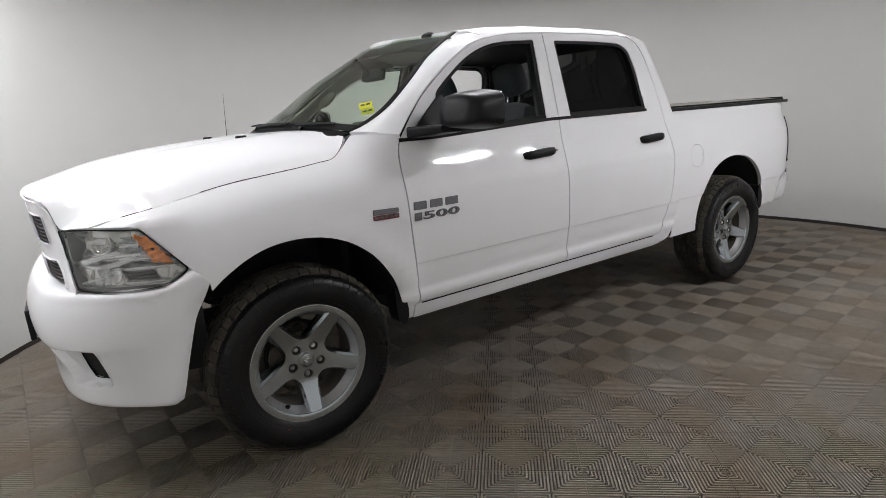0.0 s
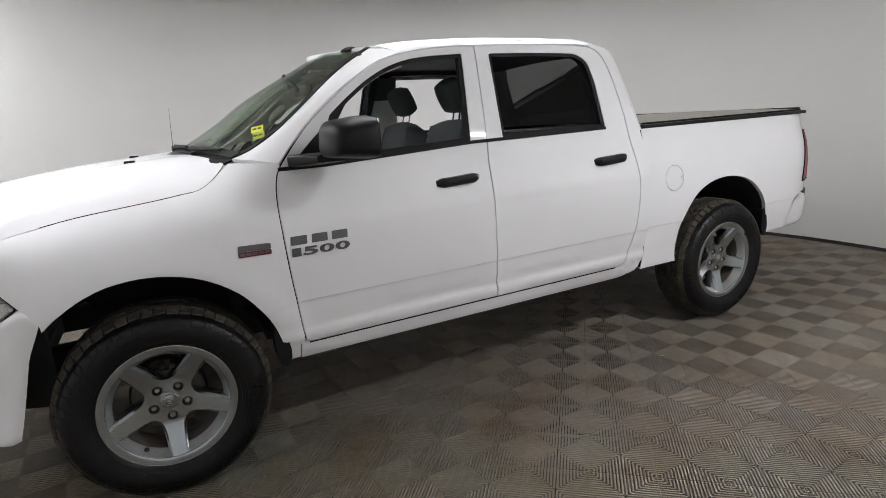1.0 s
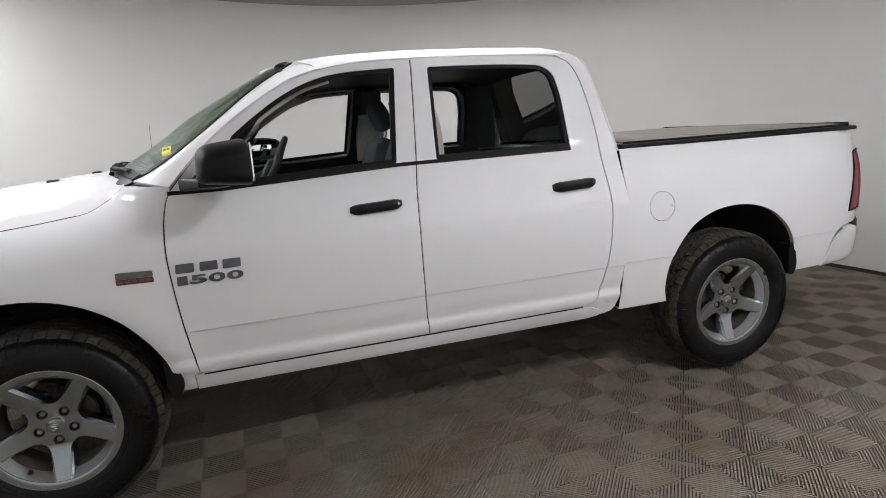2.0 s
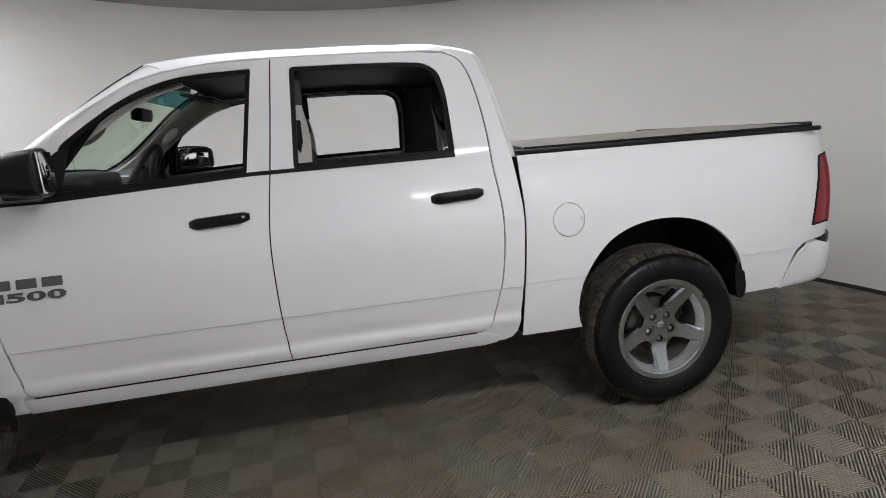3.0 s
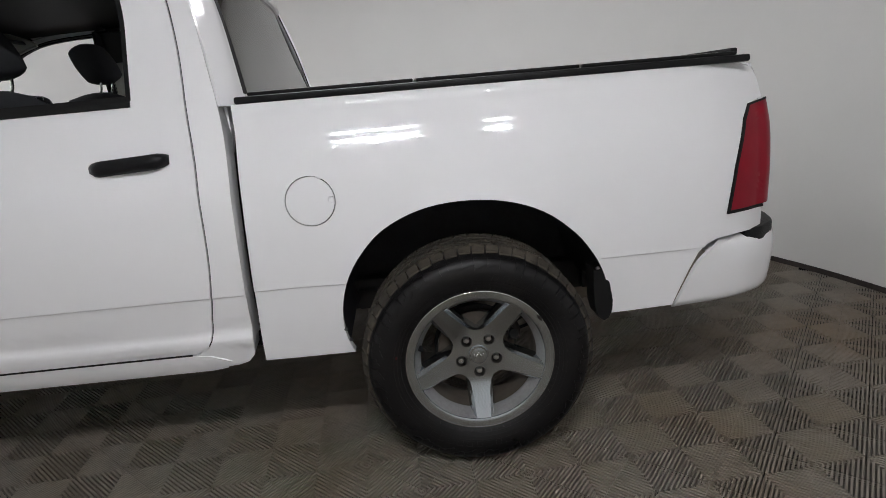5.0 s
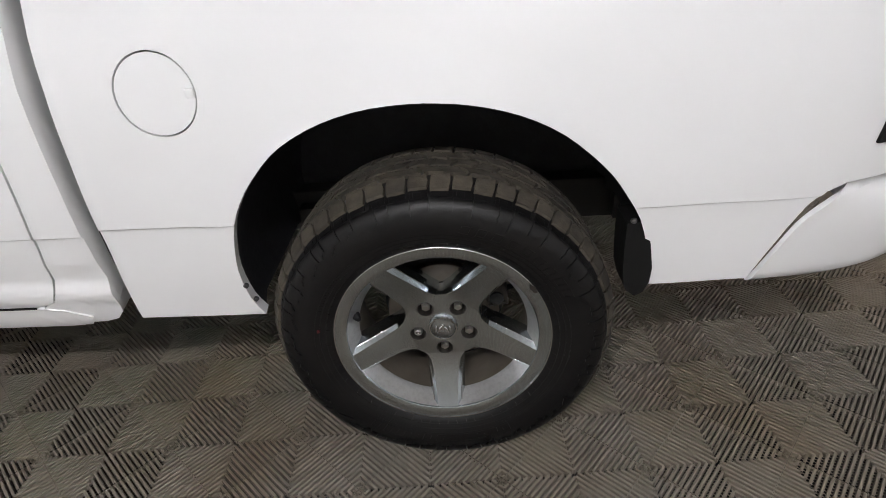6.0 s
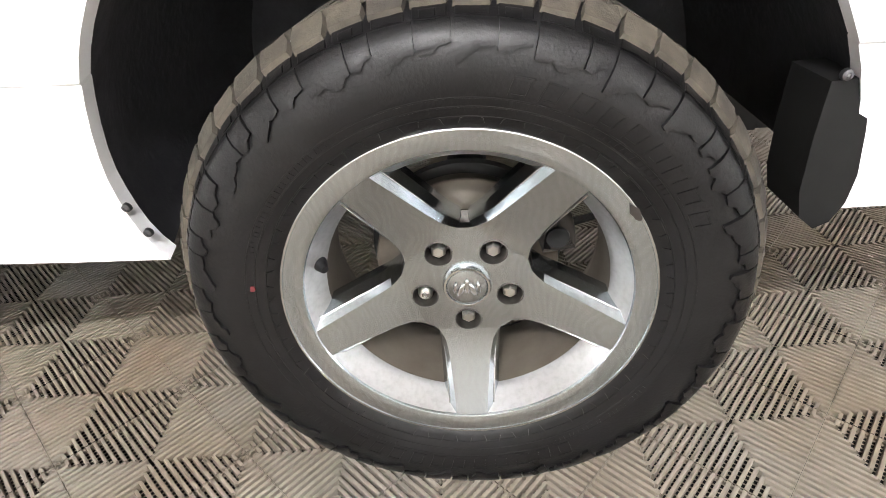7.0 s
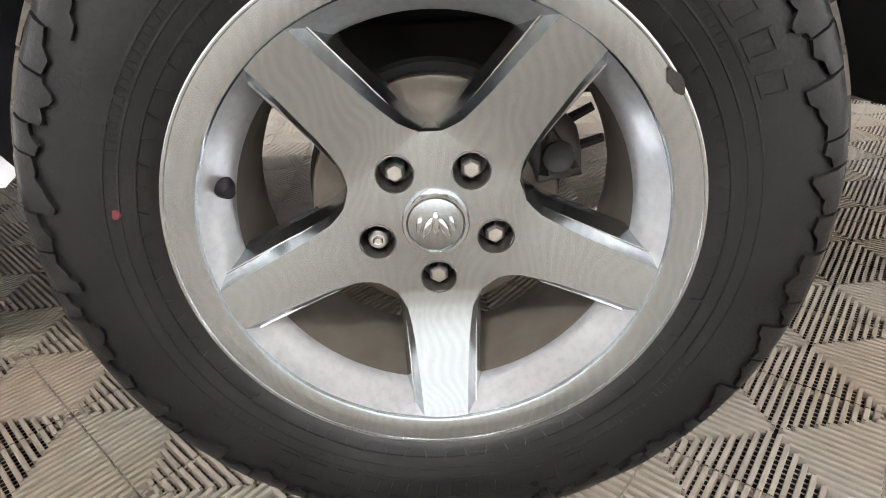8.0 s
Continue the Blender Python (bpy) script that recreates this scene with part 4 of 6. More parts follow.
# nose filler behind the lamps
sheet("nose_filler", [both([(p[0] + 0.14, p[1] + 0.12, 0.50) for p in nose_plan[1:]]), both([(p[0] + 0.14, p[1] + 0.12, 1.13) for p in nose_plan[1:]])], 25, 3, CHASSIS, truck, thick=0.01)

# ---------------------------------------------------------------- truck: tail
for flip in (False, True):
    lamp = empty("tail_lamp", truck)
    tagged(lamp, "red wraparound tail lamp")
    def tail_at(u, v, d=0.0):
        if u < 4.62:
            return (u, side_y(u, v) - 0.004 + d, v)
        k = (u - 4.62) / 0.12
        return (4.62 + 0.075 * math.sin(k * math.pi / 2), side_y(4.62, v) - 0.004 + d + 0.10 * (1 - math.cos(k * math.pi / 2)), v)
    panel("lens", tail_line, [], tail_at, RED, lamp, mirror=flip, step=0.02, flange=0.03)
    panel("dark_rim", [(4.472, 0.886), (4.498, 1.05), (4.541, 1.205), (4.572, 1.254), (4.67, 1.268), (4.67, 1.262), (4.577, 1.246), (4.550, 1.20), (4.507, 1.05), (4.484, 0.897), (4.64, 0.897), (4.64, 0.886)], [], lambda u, v: tail_at(u, v, -0.003), SEAL, lamp, mirror=flip, step=0.03, flange=0.01)
bumper_r = []
for z, o in ((0.555, -0.05), (0.57, -0.01), (0.65, 0.005), (0.72, 0.01), (0.768, 0.0), (0.776, -0.03)):
    x0 = interp(z, [0.555, 0.63, 0.70, 0.755, 0.776], [4.295, 4.322, 4.352, 4.380, 4.42])
    bumper_r.append(both([(x0, side_y(4.3, z) + 0.004 - o * 0.3, z), (4.50, 0.047 - o, z), (4.625, 0.092 - o, z), (4.735 + o, 0.18, z), (4.785 + o, 0.36, z), (4.80 + o, YC, z)]))
sheet("rear_bumper", bumper_r, 49, 17, WHITE, truck, "white painted rear bumper", thick=-0.012)
for flip in (False, True):
    # step pad that follows the bumper's corner
    bm = bmesh.new()
    plan = round_loop([(4.572, 0.066), (4.640, 0.078), (4.742, 0.160), (4.788, 0.290), (4.798, 0.45), (4.572, 0.45)], [0.012, 0.03, 0.05, 0.05, 0.02, 0.01], 4)
    rings = [[bm.verts.new((x, y if not flip else 2 * YC - y, z)) for x, y in inset_loop(plan, d)] for z, d in ((0.762, 0.0), (0.801, 0.0), (0.809, 0.004), (0.811, 0.010))]
    for u, v in zip(rings, rings[1:]):
        for k in range(len(plan)):
            bm.faces.new((u[k], u[(k + 1) % len(plan)], v[(k + 1) % len(plan)], v[k]))
    bm.faces.new(rings[-1])
    part("bumper_step_pad", bm, BLACK, truck, "black rear bumper step pad")
sheet("tailgate", [both([(4.635, 0.20, 0.82), (4.655, 0.4, 0.82), (4.66, YC, 0.82)]), both([(4.645, 0.20, 1.10), (4.665, 0.4, 1.10), (4.67, YC, 1.10)]), both([(4.61, 0.16, 1.385), (4.64, 0.4, 1.39), (4.65, YC, 1.39)])], 25, 9, WHITE, truck, "white closed tailgate", thick=0.02)
for flip in (False, True):
    rows = [[(x, side_y(x, z - 0.004) + 0.001, z) for x, z in ((4.535, 1.392), (4.594, 1.376), (4.634, 1.33), (4.650, 1.262))],
            [(4.535, 0.160, 1.394), (4.61, 0.180, 1.388), (4.652, 0.205, 1.34), (4.678, 0.215, 1.262)],
            [(4.525, 0.22, 1.394), (4.615, 0.235, 1.388), (4.648, 0.25, 1.34), (4.660, 0.26, 1.262)]]
    sheet("bed_end_cap", mirror_rows(rows) if flip else rows, 12, 7, WHITE, truck, thick=0.01)

# bed: rail caps, front wall, floor, and cover
bed = empty("cargo_bed_inner", truck)
for flip in (False, True):
    bm = bmesh.new()
    vs = box(bm, 2.835, 4.555, 0.076, 0.155, 1.392, 1.416, 0.007)
    if flip:
        bmesh.ops.transform(bm, matrix=Matrix.Translation((0, 2 * YC, 0)) @ Matrix.Diagonal((1, -1, 1, 1)), verts=vs)
    part("bed_rail_cap", bm, BLACK, bed, "black plastic bed rail cap")
    panel("bed_inner_wall", [(2.86, 1.10), (2.86, 1.39), (4.58, 1.39), (4.58, 1.10)], [], lambda u, v: (u, 0.145, v), WHITE, bed, mirror=flip, step=0.3)
sheet("bed_front_wall", [both([(2.88, 0.13, 0.56), (2.88, 0.5, 0.56), (2.88, YC, 0.56)]), both([(2.88, 0.13, 1.392), (2.86, 0.5, 1.392), (2.86, YC, 1.392)])], 7, 3, WHITE, bed, thick=0.01)
bm = bmesh.new()
box(bm, 2.86, 4.63, 0.13, 2 * YC - 0.13, 1.09, 1.12)
part("bed_floor", bm, CHASSIS, bed)
cover = tagged(empty("bed_cover"), "grey vinyl folding cover over the truck bed", "bed cover")
for k, (x0, x1) in enumerate(((2.875, 3.42), (3.432, 3.98), (3.992, 4.52))):
    rows = [[(x, y, z) for y, z in ((0.12, 1.4175), (0.21, 1.432), (YC, 1.442), (2 * YC - 0.21, 1.432), (2 * YC - 0.12, 1.4175))] for x in (x0, x1)]
    sheet("cover_section", rows, 17, 5, VINYL, cover, thick=-0.006)
    bm = bmesh.new()
    box(bm, x0, x1, 0.100, 0.124, 1.4165, 1.428, 0.003)
    part("cover_edge", bm, SEAL, cover, "black cover edge bar")
bm = bmesh.new()
box(bm, 4.505, 4.528, 0.11, 2 * YC - 0.11, 1.417, 1.440, 0.005)
part("end_bar", bm, SEAL, cover, "black bar at the cover end")

# ---------------------------------------------------------------- truck: underside and wheel wells
bm = bmesh.new()
for y in (0.55, 1.28):
    box(bm, -0.75, 4.55, y, y + 0.10, 0.46, 0.60, 0.01)
for x in (-0.6, 0.7, 1.6, 2.7, 3.1, 4.1, 4.5):
    box(bm, x, x + 0.08, 0.5, 1.43, 0.48, 0.56)
box(bm, 0.60, 2.85, 0.14, 2 * YC - 0.14, 0.515, 0.54)
box(bm, 1.0, 2.2, 0.30, 0.50, 0.40, 0.53, 0.03)
part("chassis", bm, CHASSIS, truck, "black ladder chassis")
bm = bmesh.new()
tube(bm, [(WB, 0.18, HUB_Z), (WB, 0.8, HUB_Z), (WB, 1.1, HUB_Z), (WB, 1.75, HUB_Z)], 0.045, 12)
revolve(bm, [(0.0001, 0.78), (0.10, 0.82), (0.15, 0.93), (0.15, 1.0), (0.10, 1.11), (0.0001, 1.15)], 24, centre=(WB, 0, HUB_Z))
part("rear_axle", bm, CHASSIS, truck, "black steel rear axle")
bm = bmesh.new()
tube(bm, [(0, 0.20, HUB_Z - 0.02), (0, 0.6, HUB_Z - 0.04), (0, 1.33, HUB_Z - 0.04), (0, 1.73, HUB_Z - 0.02)], 0.035, 10)
part("front_axle", bm, CHASSIS, truck, "black steel front axle")
for flip in (False, True):
    for hx, arch in ((0.0, arch_f), (WB, arch_r)):
        bm = bmesh.new()
        lip = [(p[0], p[1]) for p in arch]
        rings = []
        for y, k in ((None, 1.008), (0.06, 1.012), (0.14, 1.06), (0.50, 1.08), (0.62, 1.0)):
            ring = []
            for x, z in lip:
                xx, zz = hx + (x - hx) * k, HUB_Z + (z - HUB_Z) * k + 0.004
                yy = side_y(x, z) + 0.020 if y is None else y
                ring.append(bm.verts.new((xx, yy if not flip else 2 * YC - yy, zz)))
            rings.append(ring)
        hub_ring = [bm.verts.new((hx + (x - hx) * 0.3, 0.62 if not flip else 2 * YC - 0.62, HUB_Z + (z - HUB_Z) * 0.3)) for x, z in lip]
        for u, v in zip(rings, rings[1:] + [hub_ring]):
            for a in range(len(lip) - 1):
                bm.faces.new((u[a], u[a + 1], v[a + 1], v[a]))
        part("wheel_well", bm, WELL, truck, "black wheel arch liner")
        if hx == WB and not flip:
            for sx, sz in ((3.116, 0.595), (3.128, 0.550), (4.022, 0.738)):
                bm = bmesh.new()
                revolve(bm, [(0.0001, -0.001), (0.0025, -0.0015), (0.0030, -0.003), (0.0062, -0.002), (0.0070, 0.004)], 14, centre=(sx - 0.016, side_y(sx, sz) + 0.001, sz))
                part("arch_screw", bm, DARKCHROME, truck)
        # mud flap at the arch's end
        ex, ez = (0.497, 0.60) if hx == 0.0 else (4.028, 0.66)
        bm = bmesh.new()
        y0 = side_y(ex, 0.62) + (0.006 if hx == 0.0 else -0.010)
        out = [(ex - 0.034, ez + 0.070), (ex + 0.005, ez + 0.073), (ex + 0.009, ez + 0.068), (ex + 0.024, ez + 0.010), (ex + 0.034, ez - 0.050), (ex + 0.032, ez - 0.088), (ex + 0.020, ez - 0.116), (ex + 0.002, ez - 0.126), (ex - 0.020, ez - 0.108), (ex - 0.030, ez - 0.07), (ex - 0.034, ez)]
        a = [bm.verts.new((x, y0 if not flip else 2 * YC - y0, z)) for x, z in out]
        b = [bm.verts.new((x, y0 + 0.09 if not flip else 2 * YC - y0 - 0.09, z)) for x, z in out]
        bm.faces.new(a)
        bm.faces.new(b[::-1])
        for k in range(len(out)):
            bm.faces.new((a[k], a[(k + 1) % len(out)], b[(k + 1) % len(out)], b[k]))
        part("mud_guard", bm, SEAL, truck, "short black plastic mud guard", angle=30)

# ---------------------------------------------------------------- wheels
RIM_Y, TYRE_R = -0.008, 0.429


def wheel_mesh():
    """One wheel about its own centre; -y points outwards, y 0 is the rim's outer face."""
    w = tagged(empty("wheel", truck), "five-spoke chrome wheel with dusty all-terrain tyre")
    # tyre carcass
    prof = [(0.258, 0.012), (0.266, 0.004), (0.274, -0.004), (0.282, -0.008), (0.292, -0.012), (0.312, -0.020), (0.340, -0.026), (0.366, -0.0225), (0.382, -0.0165), (0.394, -0.0060), (0.402, 0.0080), (0.409, 0.024), (0.4155, 0.045), (0.4185, 0.09), (0.419, 0.13),
            (0.418, 0.18), (0.416, 0.22), (0.411, 0.245), (0.398, 0.262), (0.366, 0.276), (0.33, 0.276), (0.29, 0.262), (0.258, 0.245)]
    bm = bmesh.new()
    revolve(bm, prof, 120)
    part("tyre", bm, RUBBER, w, "black rubber tyre carcass", angle=60)
    # tread blocks: five ribs of jagged interlocking blocks
    rnd = random.Random(7)
    n = 54
    step = 2 * math.pi / n

    def crown(y):
        return TYRE_R - 0.025 * max(0.0, abs(y - 0.127) / 0.127 - 0.66) / 0.34

    def block(bm, flat, lift=0.0, deep=0.010, taper=0.04):
        am, ym = sum(p[0] for p in flat) / len(flat), sum(p[1] for p in flat) / len(flat)
        lo, hi = [], []
        for a, y in flat:
            r = crown(y) - deep
            lo.append(bm.verts.new((r * math.sin(a), y, r * math.cos(a))))
            aa, yy = am + (a - am) * (1 - taper), ym + (y - ym) * (1 - taper)
            r = crown(yy) + lift
            hi.append(bm.verts.new((r * math.sin(aa), yy, r * math.cos(aa))))
        bm.faces.new(hi)
        m = len(flat)
        for k in range(m):
            bm.faces.new((lo[k], lo[(k + 1) % m], hi[(k + 1) % m], hi[k]))
    bm = bmesh.new()
    for row, (y0, y1, off, skew) in enumerate(((0.010, 0.047, 0.0, 0.2), (0.052, 0.090, 0.5, -1.3), (0.094, 0.132, 0.15, 1.2), (0.137, 0.176, 0.6, -1.3), (0.182, 0.246, 0.1, 0.2))):
        ym = (y0 + y1) / 2
        for k in range(n):
            a0, a1 = step * (k + off), step * (k + off + (0.86 if row in (0, 4) else 0.89))
            odd = k % 2
            sk = lambda y: skew * (y - ym)
            j = lambda: rnd.uniform(-0.0012, 0.0012)
            if row in (0, 4):
                edge = 0.004 * odd
                ya, yb = (y0 + edge, y1) if row == 0 else (y0, y1 - edge)
                flat = [(a0 + sk(ya), ya), (a0 + step * 0.45, ya + j()), (a1 + sk(ya), ya), (a1 + step * 0.05, ym + j()), (a1 + sk(yb) - step * 0.08 * odd, yb), (a0 + step * 0.48, yb - 0.004 - 0.002 * odd), (a0 + sk(yb), yb), (a0 - step * 0.03, ym + j())]
            else:
                z = 0.007 if odd else -0.005
                flat = [(a0 + sk(y0), y0 + j()), (a0 + step * 0.40, y0 + max(0.0, z) + 0.001), (a1 + sk(y0), y0 + 0.002 + j()), (a1 + step * (0.10 if odd else -0.10), ym + j()), (a1 + sk(y1), y1 + j()), (a0 + step * 0.46, y1 + min(0.0, z) - 0.001), (a0 + sk(y1), y1 - 0.002 + j()), (a0 + step * (0.12 if odd else -0.08), ym + j())]
            block(bm, flat, rnd.uniform(-0.0005, 0.0005))
    tagged(part("tread", bm, TREAD, w, "dusty tan tread blocks", smooth=False), kind="stuff")
    # stepped blocks under the shoulder, and wide wavy-edged lugs on the upper sidewall
    bm = bmesh.new()
    wall_y = lambda r: interp(r, [0.312, 0.340, 0.366, 0.382, 0.394, 0.402, 0.409, 0.4155], [-0.020, -0.026, -0.0225, -0.0165, -0.006, 0.008, 0.024, 0.045])

    def lug(pts, lift, ease_in=0.0012):
        c = (sum(p[0] for p in pts) / len(pts), sum(p[1] for p in pts) / len(pts))
        rings = []
        for shrink, up in ((0.0, -0.004), (0.0, lift * 0.6), (ease_in, lift)):
            ring = []
            for a, r in pts:
                da, dr = (c[0] - a) * 0.4, c[1] - r
                d = math.hypot(da, dr) + 1e-9
                aa, rr = a + da / d * shrink / 0.4, r + dr / d * shrink
                ring.append(bm.verts.new((rr * math.sin(aa), wall_y(rr) - up * 0.9, rr * math.cos(aa))))
            rings.append(ring)
        m = len(pts)
        for u, v in zip(rings, rings[1:]):
            for q in range(m):
                bm.faces.new((u[q], u[(q + 1) % m], v[(q + 1) % m], v[q]))
        bm.faces.new(rings[-1])

    def band(a0, a1, top, foot):
        """A lug between two angles whose foot line runs through the (share, radius) points; built in strips that follow the wall."""
        cols = 8
        foot_r = [interp(q / cols, [f[0] for f in foot], [f[1] for f in foot]) for q in range(cols + 1)]
        rows = []
        for share, up in ((0.0, -0.003), (0.0, 0.0040), (0.10, 0.0058), (0.45, 0.0062), (0.85, 0.0056), (1.0, 0.0046), (1.0, -0.003)):
            row = []
            for q in range(cols + 1):
                r = top + (foot_r[q] - top) * share
                a = a0 + (a1 - a0) * q / cols
                row.append(bm.verts.new((r * math.sin(a), wall_y(r) - up, r * math.cos(a))))
            rows.append(row)
        for u, v in zip(rows, rows[1:]):
            for q in range(cols):
                bm.faces.new((u[q], u[q + 1], v[q + 1], v[q]))
        for q in (0, cols):
            bm.faces.new([r[q] for r in rows])
    for k in range(n):
        a0 = step * (k + 0.02)
        odd = k % 2
        lug([(a0, 0.4080), (a0 + 0.82 * step, 0.4080), (a0 + 0.82 * step, 0.3970), (a0 + 0.42 * step, 0.3970 - 0.002 * odd), (a0, 0.3970)], 0.0042, 0.0012)
        if odd:
            lug([(a0 + 0.16 * step, 0.4040), (a0 + 0.56 * step, 0.4040), (a0 + 0.56 * step, 0.3980), (a0 + 0.16 * step, 0.3980)], 0.0066, 0.0008)
        else:
            feet = ([(0, 0.374), (0.16, 0.371), (0.30, 0.379), (0.46, 0.380), (0.60, 0.388), (0.78, 0.386), (1, 0.390)],
                    [(0, 0.381), (0.2, 0.378), (0.34, 0.384), (0.55, 0.373), (0.72, 0.372), (0.86, 0.382), (1, 0.384)],
                    [(0, 0.370), (0.24, 0.371), (0.36, 0.378), (0.58, 0.379), (0.70, 0.386), (1, 0.384)])[(k // 2) % 3]
            split = 0.98 + 0.25 * ((k // 2) % 2)
            band(a0 - 0.02 * step, a0 + split * step, 0.3955, [(u, r - 0.019) for u, r in feet])
            band(a0 + (split + 0.06) * step, a0 + 1.90 * step, 0.3955, [(0, 0.366), (0.4, 0.363), (0.6, 0.371), (1, 0.374)])
    tagged(part("shoulder_lug_ring", bm, RUBBER, w, "stepped rubber shoulder lugs", angle=30), kind="stuff")
    # plain raised bars where the sidewall carries lettering, ticks and thin rings round the bead
    bm = bmesh.new()

    def raised(a, r0, r1, half, lift=0.0022, lean=0.0):
        ys = lambda r: interp(r, [0.258, 0.282, 0.312, 0.340, 0.366], [0.012, -0.008, -0.020, -0.026, -0.0225])
        q = [(a - half / r0, r0), (a + half / r0, r0), (a + lean + half / r1, r1), (a + lean - half / r1, r1)]
        hi = [bm.verts.new((r * math.sin(t), ys(r) - lift, r * math.cos(t))) for t, r in q]
        lo = [bm.verts.new((r * math.sin(t), ys(r) + 0.002, r * math.cos(t))) for t, r in q]
        bm.faces.new(hi)
        for k in range(4):
            bm.faces.new((lo[k], lo[(k + 1) % 4], hi[(k + 1) % 4], hi[k]))
    for r, y, hgt in ((0.2885, -0.0105, 0.0016), (0.3020, -0.0160, 0.0008), (0.3135, -0.0203, 0.0009)):
        revolve(bm, [(r - 0.0014, y + 0.001), (r - 0.0008, y - hgt * 0.8), (r + 0.0008, y - hgt), (r + 0.0014, y + 0.0004)], 120)
    for k in range(72):
        raised(2 * math.pi * k / 72 + 0.02 * (k % 2), 0.2785, 0.2880, 0.0010, 0.0024, 0.012 * (-1) ** k)
    for first_a, count, r0, r1 in ((12, 9, 0.3180, 0.3420), (152, 11, 0.3180, 0.3420)):
        for k in range(count):
            a = radians(first_a + k * 6.4)
            for da in (-0.030, 0.030):
                raised(a + da, r0, r1, 0.0017, 0.0015, 0.012)
            raised(a + 0.004, r0, r0 + 0.0034, 0.0105, 0.0014)
            raised(a + 0.010, r1 - 0.0034, r1, 0.0105, 0.0014)
    for first_a, count, r0, r1 in ((224, 9, 0.324, 0.336), (30, 16, 0.305, 0.312), (292, 26, 0.305, 0.313), (120, 22, 0.306, 0.312), (205, 18, 0.306, 0.312)):
        for k in range(count):
            raised(radians(first_a + k * 1.6), r0, r1, 0.0010 + 0.0012 * (k % 3 == 0), 0.0009, 0.006 * (k % 2))
    tagged(part("sidewall_relief", bm, RUBBER, w, "raised rubber bars on the sidewall", smooth=False), kind="stuff")
    bm = bmesh.new()
    revolve(bm, [(0.0001, -0.0186), (0.0048, -0.0184), (0.0056, -0.0160)], 16, centre=(-0.301, 0, 0.055))
    part("red_dot", bm, DOTRED, w, "small red paint dot")

    # rim: flange, barrel
    bm = bmesh.new()
    revolve(bm, [(0.262, 0.016), (0.2700, 0.010), (0.2722, 0.004), (0.2718, -0.001), (0.2700, -0.0028), (0.2678, -0.0022), (0.2672, -0.0008), (0.255, 0.0008), (0.243, 0.0030), (0.2400, 0.0045), (0.2385, 0.008)], 120)
    part("flange", bm, DULL, w, angle=30)
    bm = bmesh.new()
    revolve(bm, [(0.2726, 0.003), (0.2722, -0.0018), (0.2702, -0.0035), (0.2682, -0.0028)], 120)
    part("rim_lip", bm, CHROME, w, angle=60)
    bm = bmesh.new()
    revolve(bm, [(0.2385, 0.008), (0.235, 0.016), (0.228, 0.029), (0.2205, 0.041), (0.2165, 0.0495), (0.2155, 0.053)], 120)
    part("barrel", bm, PIT, w, "bright pitted wheel barrel", angle=50)
    bm = bmesh.new()
    revolve(bm, [(0.2155, 0.053), (0.2168, 0.058), (0.2172, 0.12), (0.221, 0.17), (0.232, 0.21), (0.255, 0.225)], 120)
    part("inner_barrel", bm, DUST, w, "brown dusty inside of the rim", angle=50)

    def hub_r(a):
        d = abs((math.degrees(a) + 90 + 36) % 72 - 36)
        return 0.0893 / math.cos(radians(d)) if d < 28.5 else 0.0893 / math.cos(radians(28.5)) - 0.0010 * ease((d - 28.5) / 7.5)

    hub_line = [(hub_r(a) * math.cos(a), hub_r(a) * math.sin(a)) for a in np.linspace(0, 2 * math.pi, 90, endpoint=False)]
    # face: hub disc with lug holes, and spokes
    bm = plate_2d(hub_line,
                  [[(0.0699 * math.cos(t) + 0.0200 * math.cos(a), 0.0699 * math.sin(t) + 0.0200 * math.sin(a)) for a in np.linspace(0, 2 * math.pi, 24, endpoint=False)] for t in [radians(-90 + 72 * k) for k in range(5)]] +
                  [[(0.037 * math.cos(a), 0.037 * math.sin(a)) for a in np.linspace(0, 2 * math.pi, 36, endpoint=False)]], 0.05)
    for v in bm.verts:
        v.co.y = 0.0550
    part("hub_face", bm, DULL, w, smooth=False)
    spoke_y = lambda r: 0.0552 - 0.0522 * ((r - 0.0885) / 0.1595) ** 1.3
    for k in range(5):
        t = radians(-90 + 72 * k)
        hx, hz = 0.0699 * math.cos(t), 0.0699 * math.sin(t)
        # pocket colour holds the darkness that a deep recess would reflect
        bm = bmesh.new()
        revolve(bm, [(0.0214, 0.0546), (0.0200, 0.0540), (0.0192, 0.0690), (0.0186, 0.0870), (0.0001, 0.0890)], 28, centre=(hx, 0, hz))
        part("lug_pocket", bm, POCKET, w, "nut recess with shade painted into its colour")
        bm = bmesh.new()
        revolve(bm, [(0.0001, 0.0580), (0.0085, 0.0580), (0.0110, 0.0610), (0.0122, 0.0650), (0.0122, 0.0910)], 6 if k != 4 else 20, centre=(hx, 0, hz))
        part("lug_nut", bm, NUT, w, smooth=False)
        bm = bmesh.new()
        revolve(bm, [(0.0108, 0.0790), (0.0145, 0.0850), (0.0145, 0.0920)], 24, centre=(hx, 0, hz))
        part("nut_collar", bm, CHROME, w)
        if k == 4:
            bm = bmesh.new()
            revolve(bm, [(0.0035, 0.0575), (0.0052, 0.0568), (0.0066, 0.0580)], 6, centre=(hx, 0, hz))
            part("lock_key_ring", bm, CHROME, w)
        # spoke k: flat face, bevelled facets, deep sides
        ux, uz = Vector((math.cos(t), 0, math.sin(t))), Vector((-math.sin(t), 0, math.cos(t)))
        bm = bmesh.new()
        secs = []
